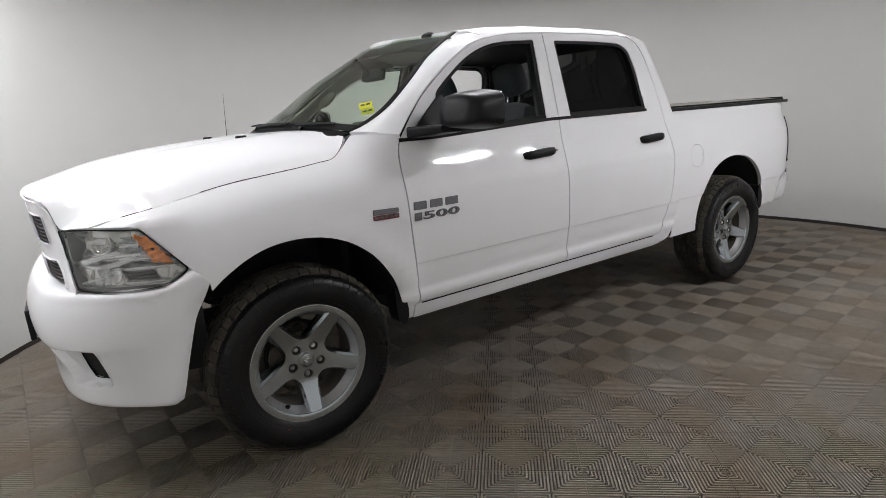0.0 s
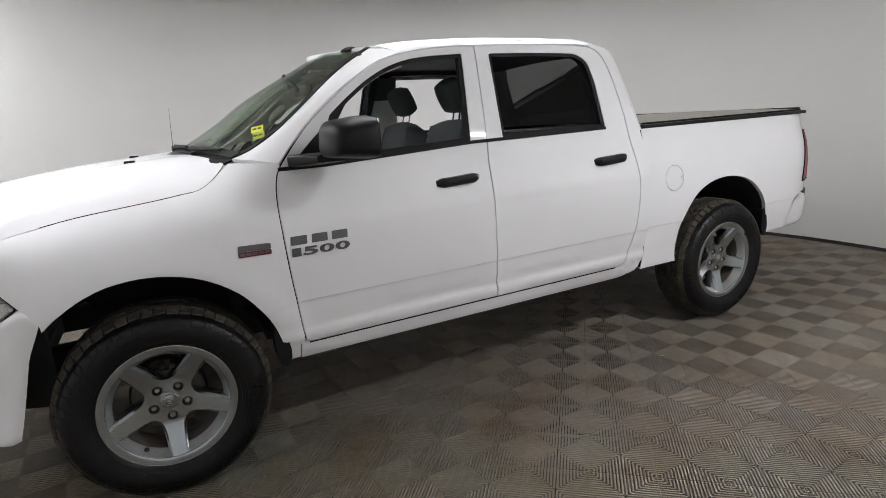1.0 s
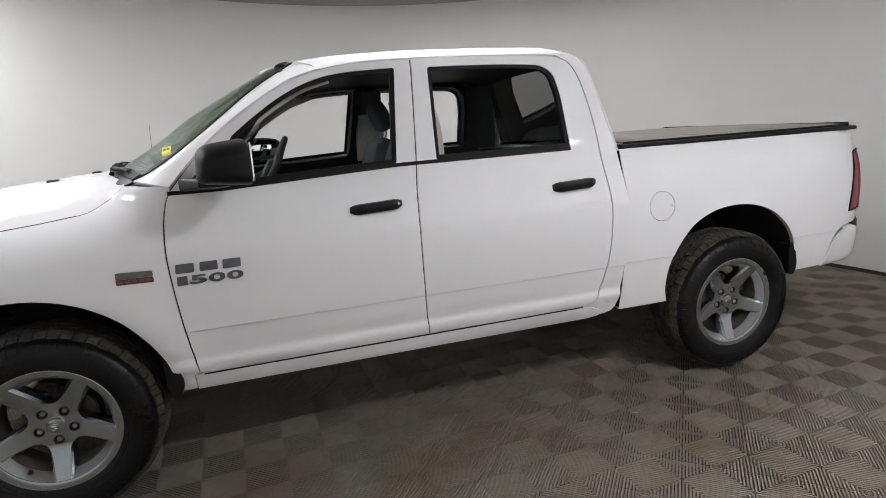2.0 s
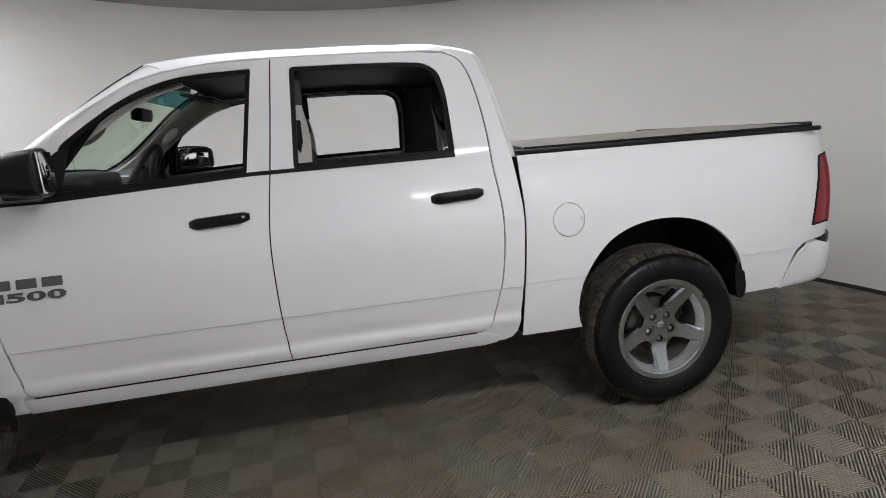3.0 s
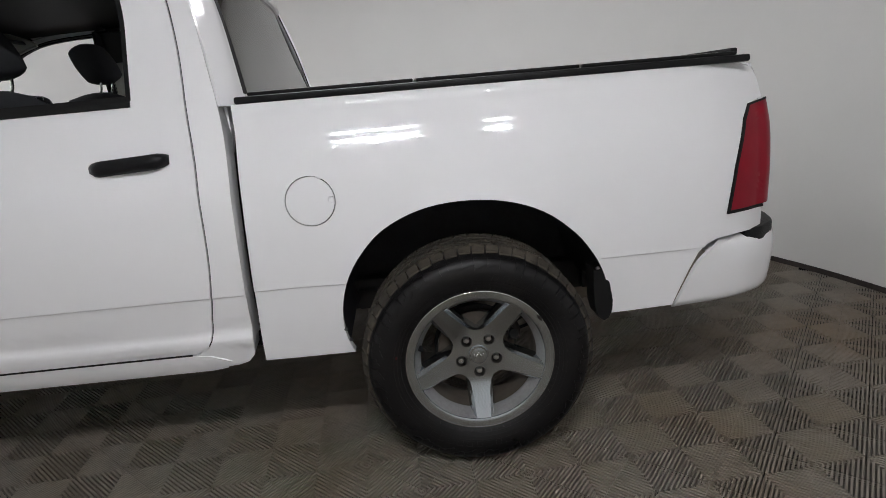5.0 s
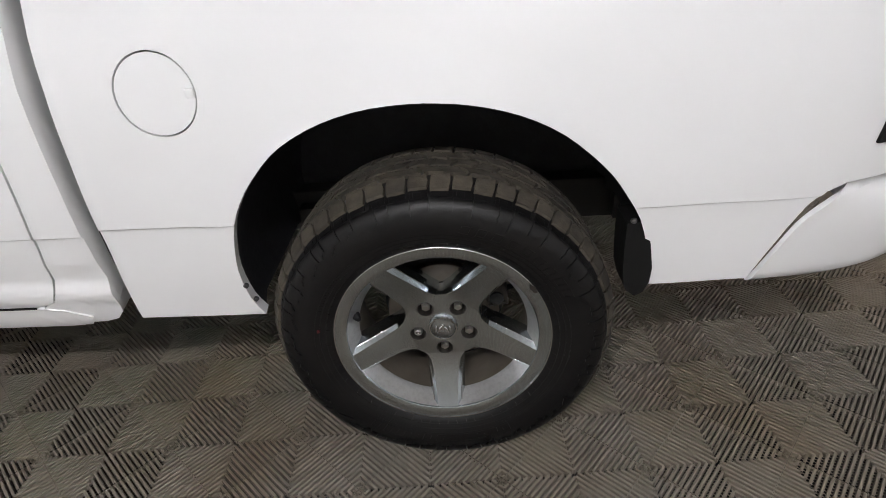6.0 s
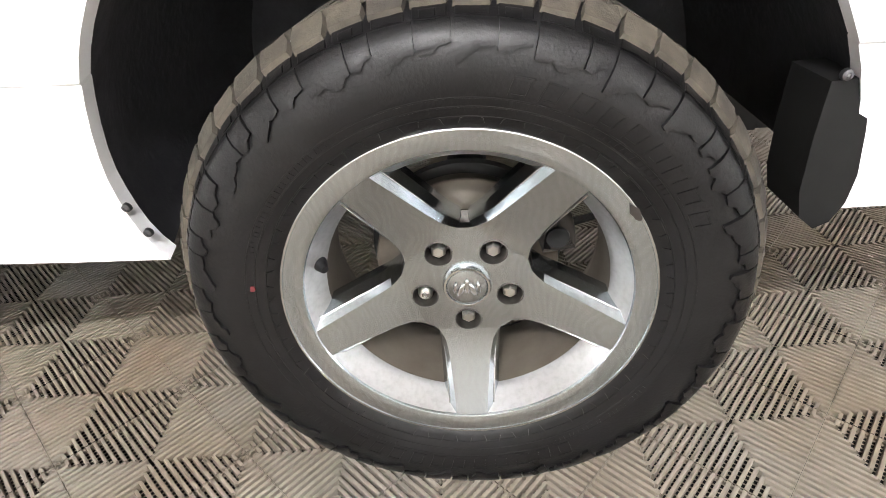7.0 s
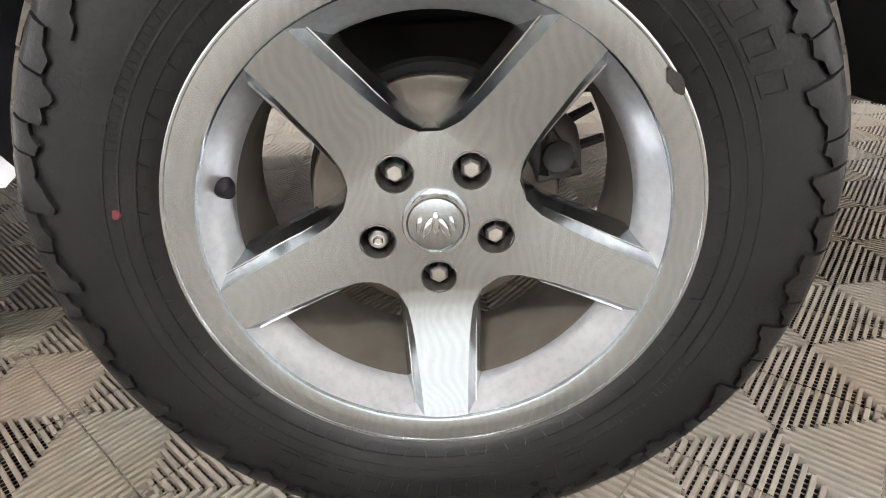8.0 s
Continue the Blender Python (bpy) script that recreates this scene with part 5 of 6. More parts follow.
        for r, wf, wb in ((0.0885, 0.0500, 0.057), (0.098, 0.0440, 0.054), (0.110, 0.0385, 0.051), (0.130, 0.0350, 0.0498), (0.150, 0.0325, 0.049), (0.200, 0.0285, 0.0475), (0.230, 0.0268, 0.0465), (0.2480, 0.0260, 0.046)):
            y = spoke_y(r)
            wm = wf * 0.45 + wb * 0.55
            half = [(wf, y), (wm, y + 0.0125), (wm + 0.0008, y + 0.0165), (wb, y + 0.0340), (wb, y + 0.056)]
            secs.append([bm.verts.new(ux * r + uz * q + Vector((0, yy, 0))) for q, yy in [(-a, b) for a, b in half[::-1]] + half])
        for a, b in zip(secs, secs[1:]):
            for j in range(9):
                bm.faces.new((a[j], a[j + 1], b[j + 1], b[j]))
        bm.faces.new(secs[-1])
        part("spoke", bm, DULL, w, angle=16)
        # thin raised edge line on both facets
        for sgn in (-1, 1):
            bm = bmesh.new()
            tube(bm, [ux * r + uz * sgn * wm + Vector((0, spoke_y(r) + 0.0126, 0)) for r, wm in ((0.125, 0.0428), (0.17, 0.0403), (0.236, 0.0376))], [0.0005, 0.0011, 0.0014], 6)
            part("spoke_ridge", bm, CHROME, w)
    # web between spokes near the hub
    bm = bmesh.new()
    walls = [[bm.verts.new((x * k, y, z * k)) for x, z in hub_line] for k, y in ((1.0, 0.0552), (1.012, 0.0575), (1.02, 0.074), (1.0, 0.108))]
    for a, b in zip(walls, walls[1:]):
        for q in range(90):
            bm.faces.new((a[q], a[(q + 1) % 90], b[(q + 1) % 90], b[q]))
    part("hub_skirt", bm, DULL, w)
    # centre cap with plain raised relief
    bm = bmesh.new()
    revolve(bm, [(0.0375, 0.0590), (0.0375, 0.0490), (0.0355, 0.0450), (0.0325, 0.0450), (0.0315, 0.0480)], 48)
    part("cap_ring", bm, CHROME, w)
    bm = bmesh.new()
    revolve(bm, [(0.0315, 0.0485), (0.0300, 0.0465), (0.020, 0.0445), (0.0001, 0.0435)], 48)
    part("cap_disc", bm, DULL, w)
    bm = bmesh.new()
    for x, z, sx, sz, rot in ((0, 0.004, 0.0045, 0.014, 0), (-0.009, -0.002, 0.0048, 0.013, 24), (0.009, -0.002, 0.0048, 0.013, -24), (-0.018, 0.002, 0.0034, 0.010, 10), (0.018, 0.002, 0.0034, 0.010, -10)):
        bmesh.ops.create_uvsphere(bm, u_segments=12, v_segments=8, radius=1.0, matrix=pose(x, 0.0435, z, 0, rot, 0) @ Matrix.Diagonal((sx, 0.0035, sz, 1)))
    part("cap_relief", bm, CHROME, w, "plain raised relief on the cap")
    # valve
    v = Vector((-0.2155, 0.034, 0.058))
    bm = bmesh.new()
    tube(bm, [v + Vector((-0.006, 0.010, 0.002)), v + Vector((0.002, 0.0, 0)), v + Vector((0.006, -0.006, -0.001)), v + Vector((0.010, -0.011, -0.002))], [0.0125, 0.0112, 0.0085, 0.0062], 14)
    part("valve_stem", bm, BLACK, w, "black tyre valve")
    # brake behind
    bm = bmesh.new()
    rows = [(0.119 - (0.0006 if k % 2 else 0.0), r) for k, r in enumerate(np.linspace(0.096, 0.146, 13))]
    revolve(bm, [(0.094, 0.123)] + [(r, y) for y, r in rows] + [(0.148, 0.121), (0.148, 0.139), (0.094, 0.141)], 72)
    part("brake_disc", bm, DISC, w, "worn steel brake disc", angle=20)
    bm = bmesh.new()
    revolve(bm, [(0.0001, 0.097), (0.060, 0.099), (0.086, 0.103), (0.0905, 0.109), (0.0915, 0.127)], 60)
    part("disc_hat", bm, RUST, w, "rusty brown disc centre")
    # caliper: a rounded block over the disc with a dark pocket, held by bracket arms
    bm = bmesh.new()
    outer = [(0.184 - 0.010 * abs(k - 5) / 5, radians(9 + 3.7 * k)) for k in range(11)]
    inner = [(0.118 + 0.004 * abs(k - 5) / 5, radians(46 - 3.7 * k)) for k in range(11)]
    loop = [(r * math.cos(t), r * math.sin(t)) for r, t in outer + inner]
    rings = [[bm.verts.new((x, y, z)) for x, z in inset_loop(loop, d)] for y, d in ((0.176, 0.0), (0.112, 0.0), (0.104, 0.002), (0.099, 0.007), (0.097, 0.014))]
    for u, v in zip(rings, rings[1:]):
        for k in range(len(loop)):
            bm.faces.new((u[k], u[(k + 1) % len(loop)], v[(k + 1) % len(loop)], v[k]))
    bm.faces.new(rings[-1])
    part("caliper", bm, RUST, w, "dull rusty brake caliper", angle=40)
    # dark discs laid on in place of the caliper's shaded holes
    for a, r, size in ((radians(21), 0.151, 0.0175), (radians(38), 0.158, 0.010)):
        bm = bmesh.new()
        revolve(bm, [(0.0001, 0.0955), (size * 0.8, 0.0945), (size, 0.0925), (size * 1.08, 0.098)], 24, centre=(r * math.cos(a), 0, r * math.sin(a)))
        part("caliper_bolt", bm, SEAL, w)
    for a in (16, 27, 37):
        bm = bmesh.new()
        tube(bm, [(r * math.cos(radians(a)), 0.15, r * math.sin(radians(a))) for r in (0.17, 0.19, 0.214)], [0.008, 0.0065, 0.006], 6)
        part("bracket_arm", bm, CHASSIS, w)
    bm = bmesh.new()
    revolve(bm, [(0.06, 0.160), (0.155, 0.162), (0.160, 0.168), (0.06, 0.176)], 60)
    part("dust_shield", bm, CHASSIS, w, "dark brake dust shield")
    return w


first = wheel_mesh()
first.matrix_basis = pose(WB, RIM_Y, HUB_Z)
copy_thing(first, pose(0, RIM_Y, HUB_Z, 0, -72, 0))
bm = bmesh.new()
rnd = random.Random(3)
chip = [(radians(56 + 3.1 * math.cos(t)), 0.2665 + 0.0062 * math.sin(t) * rnd.uniform(0.6, 1.1)) for t in np.linspace(0, 2 * math.pi, 14, endpoint=False)]
lo = [bm.verts.new((r * math.sin(a), 0.002, r * math.cos(a))) for a, r in chip]
hi = [bm.verts.new((r * math.sin(a), -0.0038, r * math.cos(a))) for a, r in chip]
bm.faces.new(hi)
for k in range(14):
    bm.faces.new((lo[k], lo[(k + 1) % 14], hi[(k + 1) % 14], hi[k]))
for hx in (0.0, WB):
    copy_thing(first, pose(hx, 2 * YC - RIM_Y, HUB_Z, 0, 0, 180))

part("flange_chip", bm, RUST, first, "dark worn chip in the rim edge")

# ---------------------------------------------------------------- cabin
def cushion(name, cx, cy, cz, sx, sy, sz, lean, mat, parent, label="", soft=0.35, n=4):
    """A padded block with rounded faces."""
    bm = bmesh.new()
    bmesh.ops.create_cube(bm, size=1.0)
    bmesh.ops.subdivide_edges(bm, edges=bm.edges[:], cuts=n, use_grid_fill=True)
    for v in bm.verts:
        p = v.co * 2
        q = Vector((p.x * math.sqrt(max(0, 1 - p.y * p.y / 2 - p.z * p.z / 2 + p.y * p.y * p.z * p.z / 3)), p.y * math.sqrt(max(0, 1 - p.z * p.z / 2 - p.x * p.x / 2 + p.z * p.z * p.x * p.x / 3)), p.z * math.sqrt(max(0, 1 - p.x * p.x / 2 - p.y * p.y / 2 + p.x * p.x * p.y * p.y / 3))))
        v.co = (p * (1 - soft) + q * soft) * 0.5
    bmesh.ops.transform(bm, matrix=pose(cx, cy, cz, 0, lean, 0) @ Matrix.Diagonal((sx, sy, sz, 1)), verts=bm.verts)
    return part(name, bm, mat, parent, label, angle=60)


for sy in (0.575, 2 * YC - 0.575):
    seat = tagged(empty("front_seat", truck), "grey cloth front seat with headrest")
    cushion("headrest", 1.775, sy, 1.668, 0.125, 0.27, 0.215, -24, CLOTH, seat, soft=0.62)
    for dy in (-0.055, 0.055):
        bm = bmesh.new()
        tube(bm, [(1.755, sy + dy, 1.44), (1.800, sy + dy, 1.54), (1.810, sy + dy, 1.60)], 0.006, 8)
        part("headrest_post", bm, CHROME, seat, "thin chrome headrest post")
    cushion("backrest", 1.70, sy, 1.20, 0.20, 0.50, 0.68, 18, CLOTH, seat, soft=0.42)
    cushion("seat_base", 1.42, sy, 0.90, 0.52, 0.52, 0.18, -6, CLOTH, seat, soft=0.4)
bench = tagged(empty("rear_bench", truck), "grey cloth rear bench seat")
cushion("bench_back", 2.60, YC, 1.16, 0.16, 1.38, 0.50, 12, CLOTH, bench, soft=0.3)
cushion("bench_base", 2.36, YC, 0.92, 0.46, 1.38, 0.16, -4, CLOTH, bench, soft=0.3)

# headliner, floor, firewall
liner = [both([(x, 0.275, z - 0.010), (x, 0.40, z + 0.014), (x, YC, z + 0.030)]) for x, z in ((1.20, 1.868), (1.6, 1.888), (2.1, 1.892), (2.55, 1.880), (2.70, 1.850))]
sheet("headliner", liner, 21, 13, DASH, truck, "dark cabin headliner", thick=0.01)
bm = bmesh.new()
box(bm, 0.45, 2.78, 0.16, 2 * YC - 0.16, 0.56, 0.60)
part("cabin_floor", bm, CARPET, truck)
bm = bmesh.new()
box(bm, 0.34, 0.38, 0.30, 2 * YC - 0.30, 0.56, 1.36)
part("firewall", bm, CARPET, truck)
for flip in (False, True):
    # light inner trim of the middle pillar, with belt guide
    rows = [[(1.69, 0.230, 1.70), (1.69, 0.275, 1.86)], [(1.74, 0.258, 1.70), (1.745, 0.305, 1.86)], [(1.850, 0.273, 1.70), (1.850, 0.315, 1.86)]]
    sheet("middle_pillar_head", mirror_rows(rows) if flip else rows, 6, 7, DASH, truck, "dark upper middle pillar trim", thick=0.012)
    rows = [[(1.665, 0.128, 1.36), (1.665, 0.185, 1.55), (1.69, 0.232, 1.698)], [(1.73, 0.150, 1.36), (1.735, 0.215, 1.55), (1.74, 0.260, 1.698)], [(1.860, 0.175, 1.36), (1.868, 0.235, 1.55), (1.845, 0.275, 1.698)]]
    sheet("middle_pillar_trim", mirror_rows(rows) if flip else rows, 12, 7, TRIM, truck, "light grey middle pillar trim", thick=0.012)
    bm = bmesh.new()
    vs = box(bm, 1.800, 1.835, 0.190, 0.232, 1.52, 1.63, 0.008)
    tube(bm, [(1.817, 0.215, 1.60), (1.815, 0.195, 1.30), (1.80, 0.19, 0.95)], 0.014, 6)
    if flip:
        bmesh.ops.transform(bm, matrix=Matrix.Translation((0, 2 * YC, 0)) @ Matrix.Diagonal((1, -1, 1, 1)), verts=bm.verts)
    part("belt_guide", bm, SEAL, truck, "black seat belt and guide")
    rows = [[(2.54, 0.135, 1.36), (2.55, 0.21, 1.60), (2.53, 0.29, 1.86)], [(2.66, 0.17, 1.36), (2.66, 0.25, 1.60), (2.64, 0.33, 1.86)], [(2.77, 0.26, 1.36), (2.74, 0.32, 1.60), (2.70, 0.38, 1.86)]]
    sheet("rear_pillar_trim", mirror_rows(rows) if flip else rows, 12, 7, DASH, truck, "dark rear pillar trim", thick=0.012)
    # oval grab handle on the windscreen pillar
    bm = bmesh.new()
    bmesh.ops.create_uvsphere(bm, u_segments=18, v_segments=10, radius=1.0, matrix=pose(0.928, 0.318, 1.642, 0, -40, 14) @ Matrix.Diagonal((0.082, 0.016, 0.034, 1)))
    if flip:
        bmesh.ops.transform(bm, matrix=Matrix.Translation((0, 2 * YC, 0)) @ Matrix.Diagonal((1, -1, 1, 1)), verts=bm.verts)
    part("grab_handle", bm, VINYL, truck, "taupe oval grab handle")

# dashboard, wheel, mirror
dash = tagged(empty("dashboard", truck), "dark dashboard with instrument hood")
rows = [both([(x, 0.17, z - 0.02), (x, 0.5, z), (x, YC, z)]) for x, z in ((0.36, 1.385), (0.55, 1.405), (0.72, 1.400), (0.80, 1.36), (0.82, 1.22), (0.74, 1.02), (0.60, 0.80))]
sheet("dash_shell", rows, 25, 25, DASH, dash, thick=-0.02)
cushion("instrument_hood", 0.77, 0.575, 1.415, 0.22, 0.42, 0.11, 6, DASH, dash, soft=0.5)
cushion("centre_stack", 0.80, YC, 1.22, 0.12, 0.34, 0.36, 14, DASH, dash, soft=0.25)
wheel_centre = pose(1.02, 0.575, 1.40, 0, -62, 0)
steering = tagged(empty("steering_wheel", truck), "dark grey steering wheel")
bm = bmesh.new()
ring = [wheel_centre @ Vector((0.185 * math.cos(a), 0.185 * math.sin(a), 0)) for a in np.linspace(0, 2 * math.pi, 37)]
tube(bm, ring, 0.0155, 10, cap=False)
part("wheel_ring", bm, DASH, steering)
for a in (0, 70, 180 - 70, 180):
    bm = bmesh.new()
    t = radians(a - 90)
    tube(bm, [wheel_centre @ Vector((0.03 * math.sin(t), 0.03 * math.cos(t), -0.02)), wheel_centre @ Vector((0.18 * math.sin(t), 0.18 * math.cos(t), 0))], 0.014, 8)
    part("wheel_spoke", bm, DASH, steering)
cushion("wheel_hub", 1.005, 0.575, 1.392, 0.07, 0.16, 0.15, 28, DASH, steering, soft=0.6)
bm = bmesh.new()
tube(bm, [(0.99, 0.575, 1.385), (0.78, 0.575, 1.29)], 0.03, 10)
part("steering_column", bm, DASH, steering)
inner = tagged(empty("interior_mirror", truck), "black interior rear-view mirror")
cushion("mirror_shell", 0.965, YC - 0.02, 1.748, 0.05, 0.25, 0.072, 10, SEAL, inner, soft=0.3)
bm = bmesh.new()
tube(bm, [(0.95, YC, 1.75), (0.90, YC, 1.80), (0.86, YC, 1.845)], 0.010, 8)
part("mirror_stalk", bm, SEAL, inner)
for sy in (0.50, 2 * YC - 0.50):
    cushion("sun_visor", 1.20, sy, 1.855, 0.20, 0.40, 0.022, 14, DASH, truck, "dark folded sun visor", soft=0.25)

# ---------------------------------------------------------------- outside fittings
for flip in (False, True):
    mir = tagged(empty("door_mirror", truck), "black plastic towing door mirror")

    def flipped(bm):
        if flip:
            bmesh.ops.transform(bm, matrix=Matrix.Translation((0, 2 * YC, 0)) @ Matrix.Diagonal((1, -1, 1, 1)), verts=bm.verts)
        return bm

    def turned_in(bm):
        if flip:
            pivot = Matrix.Translation((0.83, 2 * YC + 0.06, 0))
            bmesh.ops.transform(bm, matrix=pivot @ Matrix.Rotation(radians(-64), 4, "Z") @ pivot.inverted(), verts=bm.verts)
        return bm
    sail = round_loop([(0.628, 1.366), (0.80, 1.374), (0.862, 1.392), (0.900, 1.578), (0.860, 1.568), (0.74, 1.470)], [0.01, 0.02, 0.03, 0.02, 0.03, 0.05])
    panel("sail_patch", sail, [], proud(on_side, 0.009), BLACK, mir, flange=0.012, mirror=flip)
    # head: rounded shell, deeper at the outer end
    bm = bmesh.new()
    secs = []
    for k, (y, x0, x1, z0, z1) in enumerate(((-0.052, 0.765, 0.885, 1.415, 1.560), (-0.070, 0.748, 0.898, 1.400, 1.575), (-0.13, 0.735, 0.914, 1.396, 1.580), (-0.21, 0.738, 0.932, 1.396, 1.577), (-0.275, 0.752, 0.946, 1.402, 1.566), (-0.305, 0.775, 0.948, 1.416, 1.548), (-0.315, 0.805, 0.938, 1.435, 1.525))):
        loop = round_loop([(x0, z0 + 0.02), (x0 + 0.012, z1 - 0.02), (x1, z1), (x1, z0)], [0.035, 0.045, 0.012, 0.012], 4)
        secs.append([bm.verts.new((x, y, z)) for x, z in loop])
    for a, b in zip(secs, secs[1:]):
        m = len(a)
        for j in range(m):
            bm.faces.new((a[j], a[(j + 1) % m], b[(j + 1) % m], b[j]))
    bm.faces.new(secs[0])
    bm.faces.new(secs[-1][::-1])
    part("mirror_head", turned_in(flipped(bm)), BLACK, mir, angle=45)
    bm = bmesh.new()
    box(bm, -0.004, 0.004, -0.098, 0.100, 1.415, 1.563, 0.002, m=pose(0.9325, -0.182, 0, 0, 0, 12.0))
    part("mirror_pane", turned_in(flipped(bm)), MIRRORGLASS, mir, "silvered mirror glass")
    bm = bmesh.new()
    secs = []
    for y, x0, x1, z0, z1 in ((0.055, 0.635, 0.80, 1.372, 1.428), (0.0, 0.660, 0.82, 1.378, 1.430), (-0.06, 0.705, 0.85, 1.385, 1.428), (-0.10, 0.730, 0.87, 1.392, 1.424)):
        secs.append([bm.verts.new((x, y, z)) for x, z in round_loop([(x0, z0), (x0, z1), (x1, z1), (x1, z0)], 0.014, 3)])
    for a, b in zip(secs, secs[1:]):
        for j in range(len(a)):
            bm.faces.new((a[j], a[(j + 1) % len(a)], b[(j + 1) % len(a)], b[j]))
    bm.faces.new(secs[0])
    bm.faces.new(secs[-1][::-1])
    part("mirror_arm", flipped(bm), BLACK, mir, angle=45)

# badges: a row of plain slanted bars, and a row of numerals below it
badge = tagged(empty("door_badge", truck), "chrome door badge, bars above wide numerals")
for x0, x1 in ((0.582, 0.655), (0.676, 0.748), (0.768, 0.842)):
    loop = round_loop([(x0, 1.041), (x0 + 0.004, 1.080), (x1 + 0.002, 1.080), (x1, 1.041)], 0.005, 3)
    panel("badge_bar", loop, [], proud(on_side, 0.0060), DARKCHROME, badge, flange=0.008, step=0.2)
for k, sign in enumerate("1500"):
    cu = bpy.data.curves.new("numeral", "FONT")
    cu.body, cu.extrude, cu.bevel_depth, cu.offset = sign, 0.06, 0.010, 0.018 if k else 0.0
    shape = bpy.data.objects.new("numeral", cu)
    scene.collection.objects.link(shape)
    bpy.context.view_layer.update()
    me = bpy.data.meshes.new_from_object(shape.evaluated_get(bpy.context.evaluated_depsgraph_get()))
    bpy.data.objects.remove(shape)
    xs, zs = [v.co.x for v in me.vertices], [v.co.y for v in me.vertices]
    x0, x1 = ((0.582, 0.622), (0.632, 0.698), (0.706, 0.772), (0.780, 0.846))[k]
    for v in me.vertices:
        u, h = (v.co.x - min(xs)) / (max(xs) - min(xs)), (v.co.y - min(zs)) / (max(zs) - min(zs))
        x, z = x0 + u * (x1 - x0) + 0.003 * h, 0.989 + h * 0.038
        v.co = (x, side_y(x, z) - 0.004 - v.co.z * 0.05, z)
    me.materials.clear()
    me.materials.append(DARKCHROME)
    new("numeral", me).parent = badge
badge = tagged(empty("wing_badge", truck), "small chrome and red wing badge")
panel("badge_top", round_loop([(0.360, 1.050), (0.362, 1.076), (0.497, 1.070), (0.497, 1.046)], 0.004, 2), [], proud(on_side, 0.0055), DARKCHROME, badge, flange=0.007)
panel("badge_foot", round_loop([(0.360, 1.026), (0.360, 1.048), (0.497, 1.044), (0.497, 1.022)], 0.004, 2), [], proud(on_side, 0.0050), BADGERED, badge, flange=0.007)
for k in range(5):
    x = 0.366 + k * 0.026
    panel("badge_bar", round_loop([(x, 1.031), (x, 1.043), (x + 0.020, 1.042), (x + 0.020, 1.030)], 0.002, 2), [], proud(on_side, 0.0065), DARKCHROME, badge, flange=0.003)

# cowl, wipers, antenna, lamps, washers, sticker
cowl = [both([(0.380, 0.258, 1.404), (0.30, 0.38, 1.418), (0.19, 0.64, 1.426), (0.13, YC, 1.428)]), both([(0.425, 0.243, 1.421), (0.385, 0.36, 1.440), (0.280, 0.62, 1.458), (0.225, YC, 1.464)])]
sheet("cowl_panel", cowl, 29, 4, BLACK, truck, "black cowl panel below windscreen", thick=-0.01)
for pts in ([(0.285, 0.50, 1.452), (0.275, 0.56, 1.474), (0.34, 0.42, 1.474), (0.392, 0.34, 1.466)], [(0.22, 1.05, 1.457), (0.215, 1.00, 1.480), (0.235, 0.82, 1.486), (0.262, 0.64, 1.484)]):
    wiper = tagged(empty("wiper", truck), "black windscreen wiper")
    bm = bmesh.new()
    tube(bm, pts, [0.012, 0.010, 0.008, 0.005], 8)
    part("wiper_arm", bm, SEAL, wiper)
    bm = bmesh.new()
    a, b = Vector(pts[1]), Vector(pts[3])
    tube(bm, [a + Vector((0.012, 0.16, 0.006)), a + Vector((0.012, 0.0, 0.010)), b + Vector((0.012, 0.0, 0.004))], [0.004, 0.006, 0.004], 6)
    part("wiper_blade", bm, SEAL, wiper)
bm = bmesh.new()
tube(bm, [(0.22, 1.80, 1.36), (0.23, 1.80, 1.40), (0.25, 1.80, 1.72)], [0.010, 0.0022, 0.0008], 8)
part("antenna", bm, SEAL, truck, "thin black antenna mast")
for y in (0.565, 2 * YC - 0.565):
    bm = bmesh.new()
    bmesh.ops.create_uvsphere(bm, u_segments=20, v_segments=10, radius=1.0, matrix=pose(1.14, y, 1.930, 0, -14, 14) @ Matrix.Diagonal((0.048, 0.030, 0.018, 1)))
    part("roof_marker_lamp", bm, SEAL, truck, "smoked roof marker lamp")
for y in (0.60, 2 * YC - 0.60):
    bm = bmesh.new()
    box(bm, -0.02, 0.03, y - 0.018, y + 0.018, 1.418, 1.442, 0.006)
    part("washer_jet", bm, BLACK, truck)
sticker = tagged(empty("windscreen_sticker", truck), "yellow paper sticker inside the windscreen")
m = look((0.562, 0.320, 1.530), (0.20, 0.02, 1.70)) @ pose(0, 0, 0, 0, 0, -8)
bm = bmesh.new()
box(bm, -0.040, 0.030, 0.004, 0.034, -0.0008, 0.0008, m=m)
box(bm, -0.048, 0.022, -0.030, 0.002, -0.0008, 0.0008, m=m)
part("sticker_sheet", bm, YELLOW, sticker, smooth=False)
bm = bmesh.new()
for x, y, w in ((-0.030, 0.022, 0.022), (0.0, 0.022, 0.022), (-0.036, -0.012, 0.020), (-0.008, -0.012, 0.022)):
    box(bm, x, x + w, y - 0.004, y + 0.004, -0.0016, 0.0016, m=m)
part("sticker_print", bm, INK, sticker, smooth=False)

# ---------------------------------------------------------------- floor of ribbed snap-together tiles
TA, TANG, TX, TY = 0.2806, radians(-41.0), 0.5696, -0.7061
NR = 20


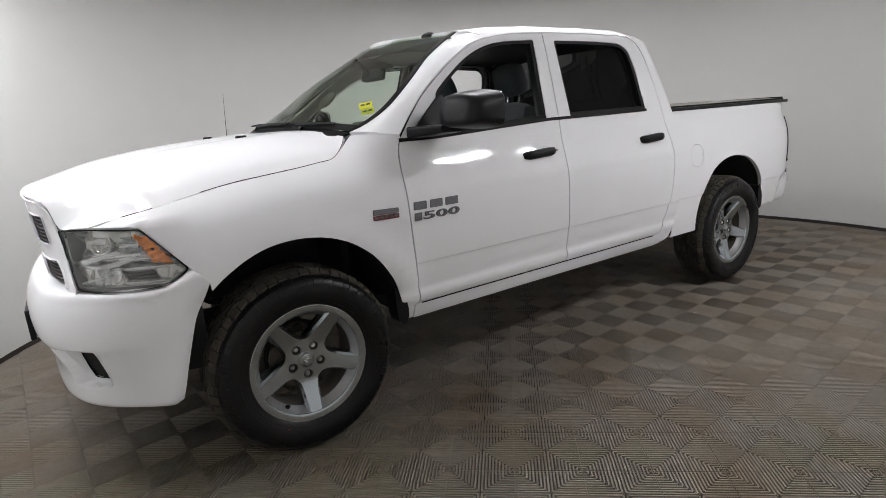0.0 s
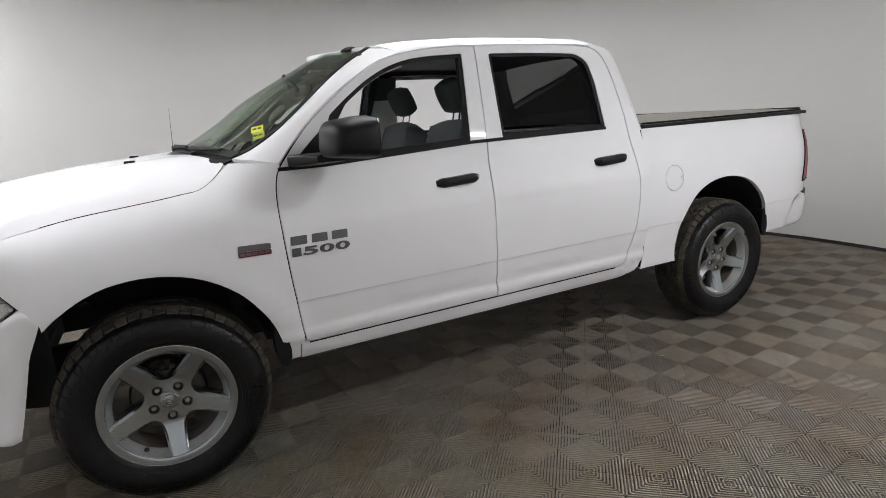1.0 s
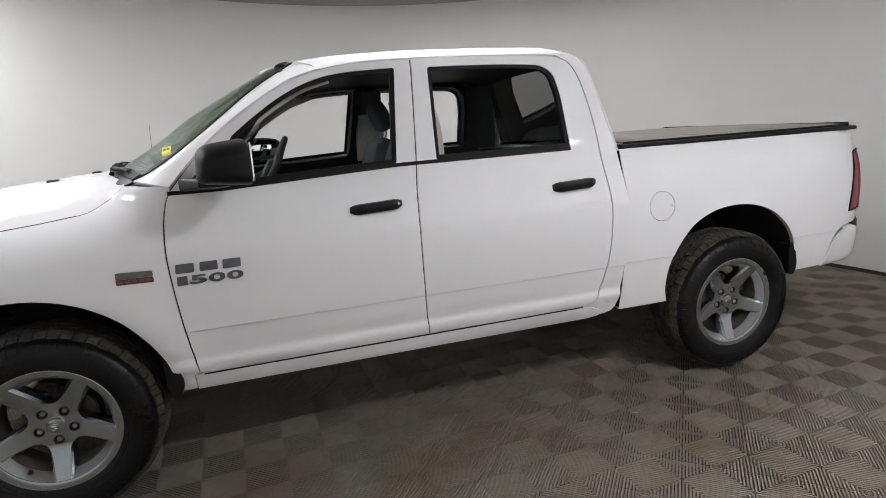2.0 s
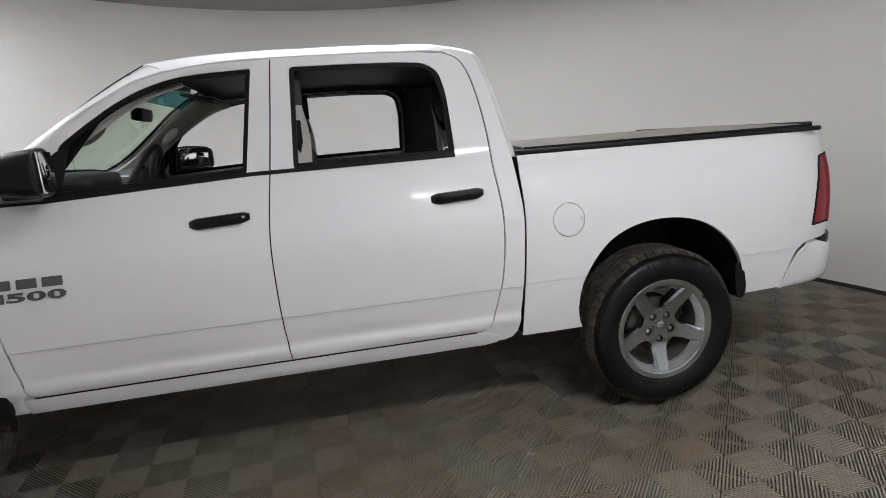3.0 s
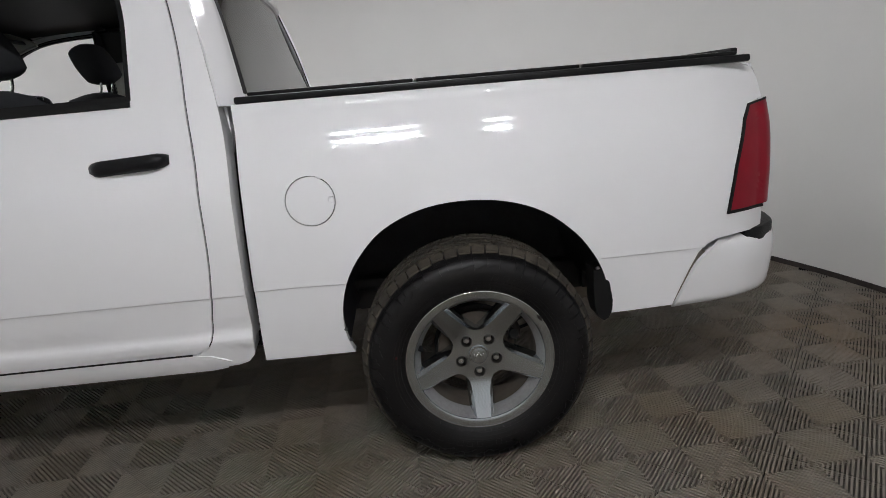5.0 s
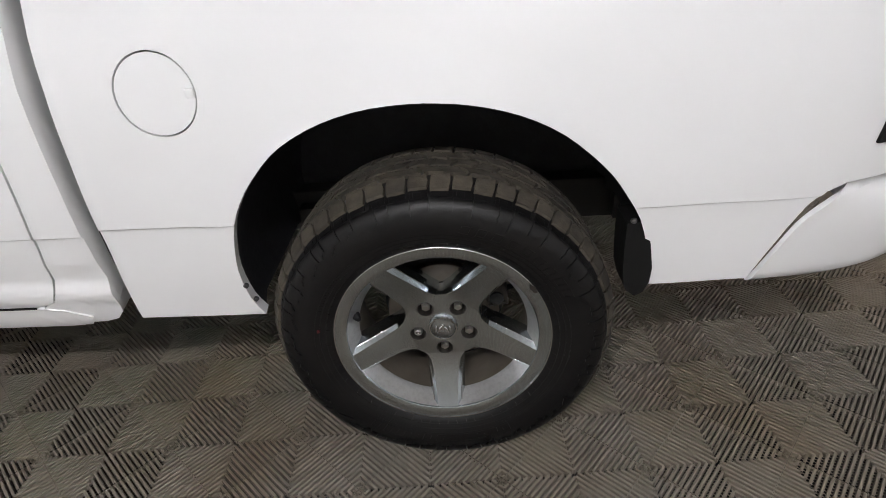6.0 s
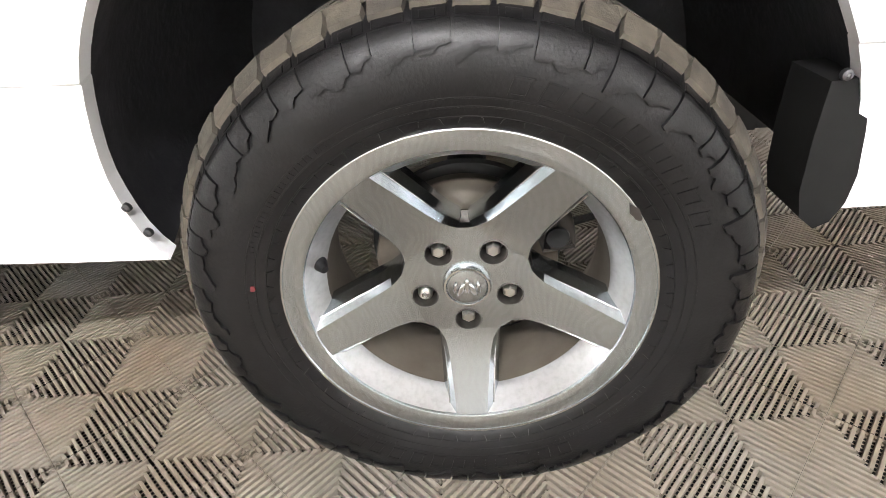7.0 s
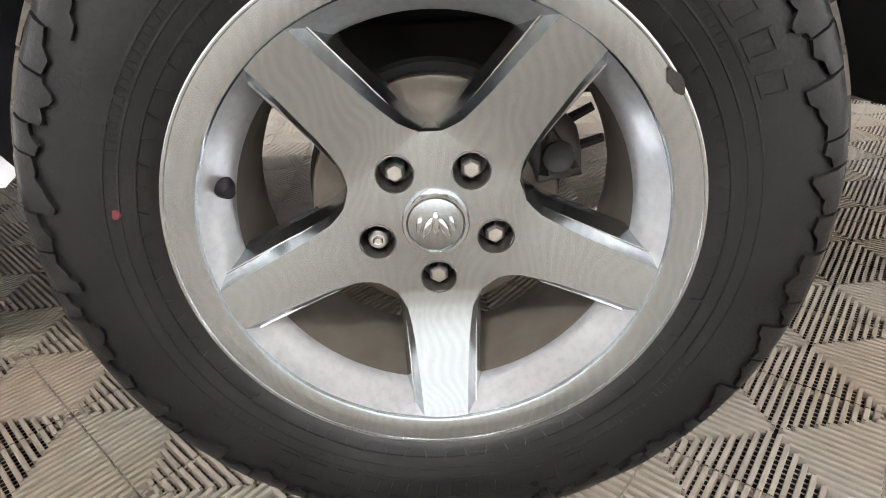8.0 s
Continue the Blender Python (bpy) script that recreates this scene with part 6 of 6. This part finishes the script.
def rib_tile():
    """One open-grid tile about its middle, top at z 0: ribs run out from the middle to each side."""
    verts, faces = [], []
    h, p = TA / 2, TA / NR

    def bar(a, b, w, top, low, turn):
        # a bar from (x, a) to (x, b), turned by quarter turns
        x = bar.x
        base = [(x - w / 2, a), (x + w / 2, a), (x + w / 2, b), (x - w / 2, b)]
        crown = [(x - w * 0.36, a), (x + w * 0.36, a), (x + w * 0.36, b), (x - w * 0.36, b)]
        k = len(verts)
        for q, z in ((base, low), (base, top - 0.0012), (crown, top)):
            for u, v in q:
                for _ in range(turn):
                    u, v = -v, u
                verts.append((u, v, z))
        faces.append((k + 8, k + 9, k + 10, k + 11))
        for s in (0, 4):
            for i in range(4):
                if s == 4 and i in (0, 2):
                    continue
                faces.append((k + s + i, k + s + (i + 1) % 4, k + s + 4 + (i + 1) % 4, k + s + 4 + i))
    for turn in range(4):
        for i in range(NR):
            bar.x = -h + (i + 0.5) * p
            bar(abs(bar.x) + 0.001, h - 0.0016, p * 0.555, 0.0, -0.018, turn)
        # rim along the tile's edge
        k = len(verts)
        for z in (-0.018, -0.0060):
            for u, v in ((-h + 0.0002, h - 0.0020), (h - 0.0002, h - 0.0020), (h - 0.0002, h - 0.0002), (-h + 0.0002, h - 0.0002)):
                for _ in range(turn):
                    u, v = -v, u
                verts.append((u, v, z))
        faces.append((k + 4, k + 5, k + 6, k + 7))
        faces.append((k, k + 1, k + 5, k + 4))
        for i in range(1, 13):
            # cross ties, a little lower than the ribs
            d = h * (i + 0.3) / 13
            k = len(verts)
            for u, v, z in ((-d, d - 0.0018, -0.0092), (d, d - 0.0018, -0.0092), (d, d + 0.0018, -0.0092), (-d, d + 0.0018, -0.0092)):
                for _ in range(turn):
                    u, v = -v, u
                verts.append((u, v, z))
            faces.append((k, k + 1, k + 2, k + 3))
    return verts, faces


tv, tf = rib_tile()
floor = tagged(empty("floor"), "taupe grey ribbed snap-together tile floor", "floor", kind="structure")
tile_me = bpy.data.meshes.new("tile")
tile_me.from_pydata(tv, [], tf)
tile_me.materials.append(TILEMAT)
# near-black underlay: its colour carries the shade of the open slots
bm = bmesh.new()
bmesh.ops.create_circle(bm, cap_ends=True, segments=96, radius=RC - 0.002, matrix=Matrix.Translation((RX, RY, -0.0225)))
tagged(part("underlay", bm, UNDER, floor, smooth=False), "underlay seen between the ribs, slot shade in its colour")
spots = []
for i in range(-30, 60):
    for j in range(-30, 60):
        u, v = (i + 0.5) * TA, (j + 0.5) * TA
        x, y = TX + u * math.cos(TANG) - v * math.sin(TANG), TY + u * math.sin(TANG) + v * math.cos(TANG)
        if math.hypot(x - RX, y - RY) < RC + 0.13:
            spots.append((x, y))
near = sorted(spots, key=lambda s: abs(s[1] + 0.6) + 0.55 * max(0, abs(s[0] - 2.2) - 2.4))[:300]
keep = set(near)
for x, y in near:
    ob = new("tile", tile_me)
    ob.parent = floor
    ob.matrix_basis = Matrix.Translation((x, y, 0)) @ Matrix.Rotation(TANG, 4, "Z")
rest = [s for s in spots if s not in keep]
base_v = np.array(tv)
c, s = math.cos(TANG), math.sin(TANG)
turned = np.stack([base_v[:, 0] * c - base_v[:, 1] * s, base_v[:, 0] * s + base_v[:, 1] * c, base_v[:, 2]], 1)
allv = np.concatenate([turned + np.array((x, y, 0)) for x, y in rest])
allf = [tuple(q + k * len(tv) for q in f) for k in range(len(rest)) for f in tf]
me = bpy.data.meshes.new("tile_field")
me.from_pydata(allv.tolist(), [], allf)
me.materials.append(TILEMAT)
ob = new("tile_field", me)
ob.parent = floor
tagged(ob, "far ribbed floor tiles", kind="stuff")

# a small pale scrap lying on the floor
bm = bmesh.new()
box(bm, -0.014, 0.014, -0.0025, 0.0025, 0.0005, 0.0020, 0.0004)
for v in bm.verts:
    v.co.z += 6.0 * v.co.x ** 2
    v.co.y += 5.0 * v.co.x ** 2
bmesh.ops.transform(bm, matrix=pose(2.726, -0.218, 0, 0, 0, -28), verts=bm.verts)
tagged(part("plastic_scrap", bm, TRIM), "small pale plastic scrap on the floor tiles", "litter")
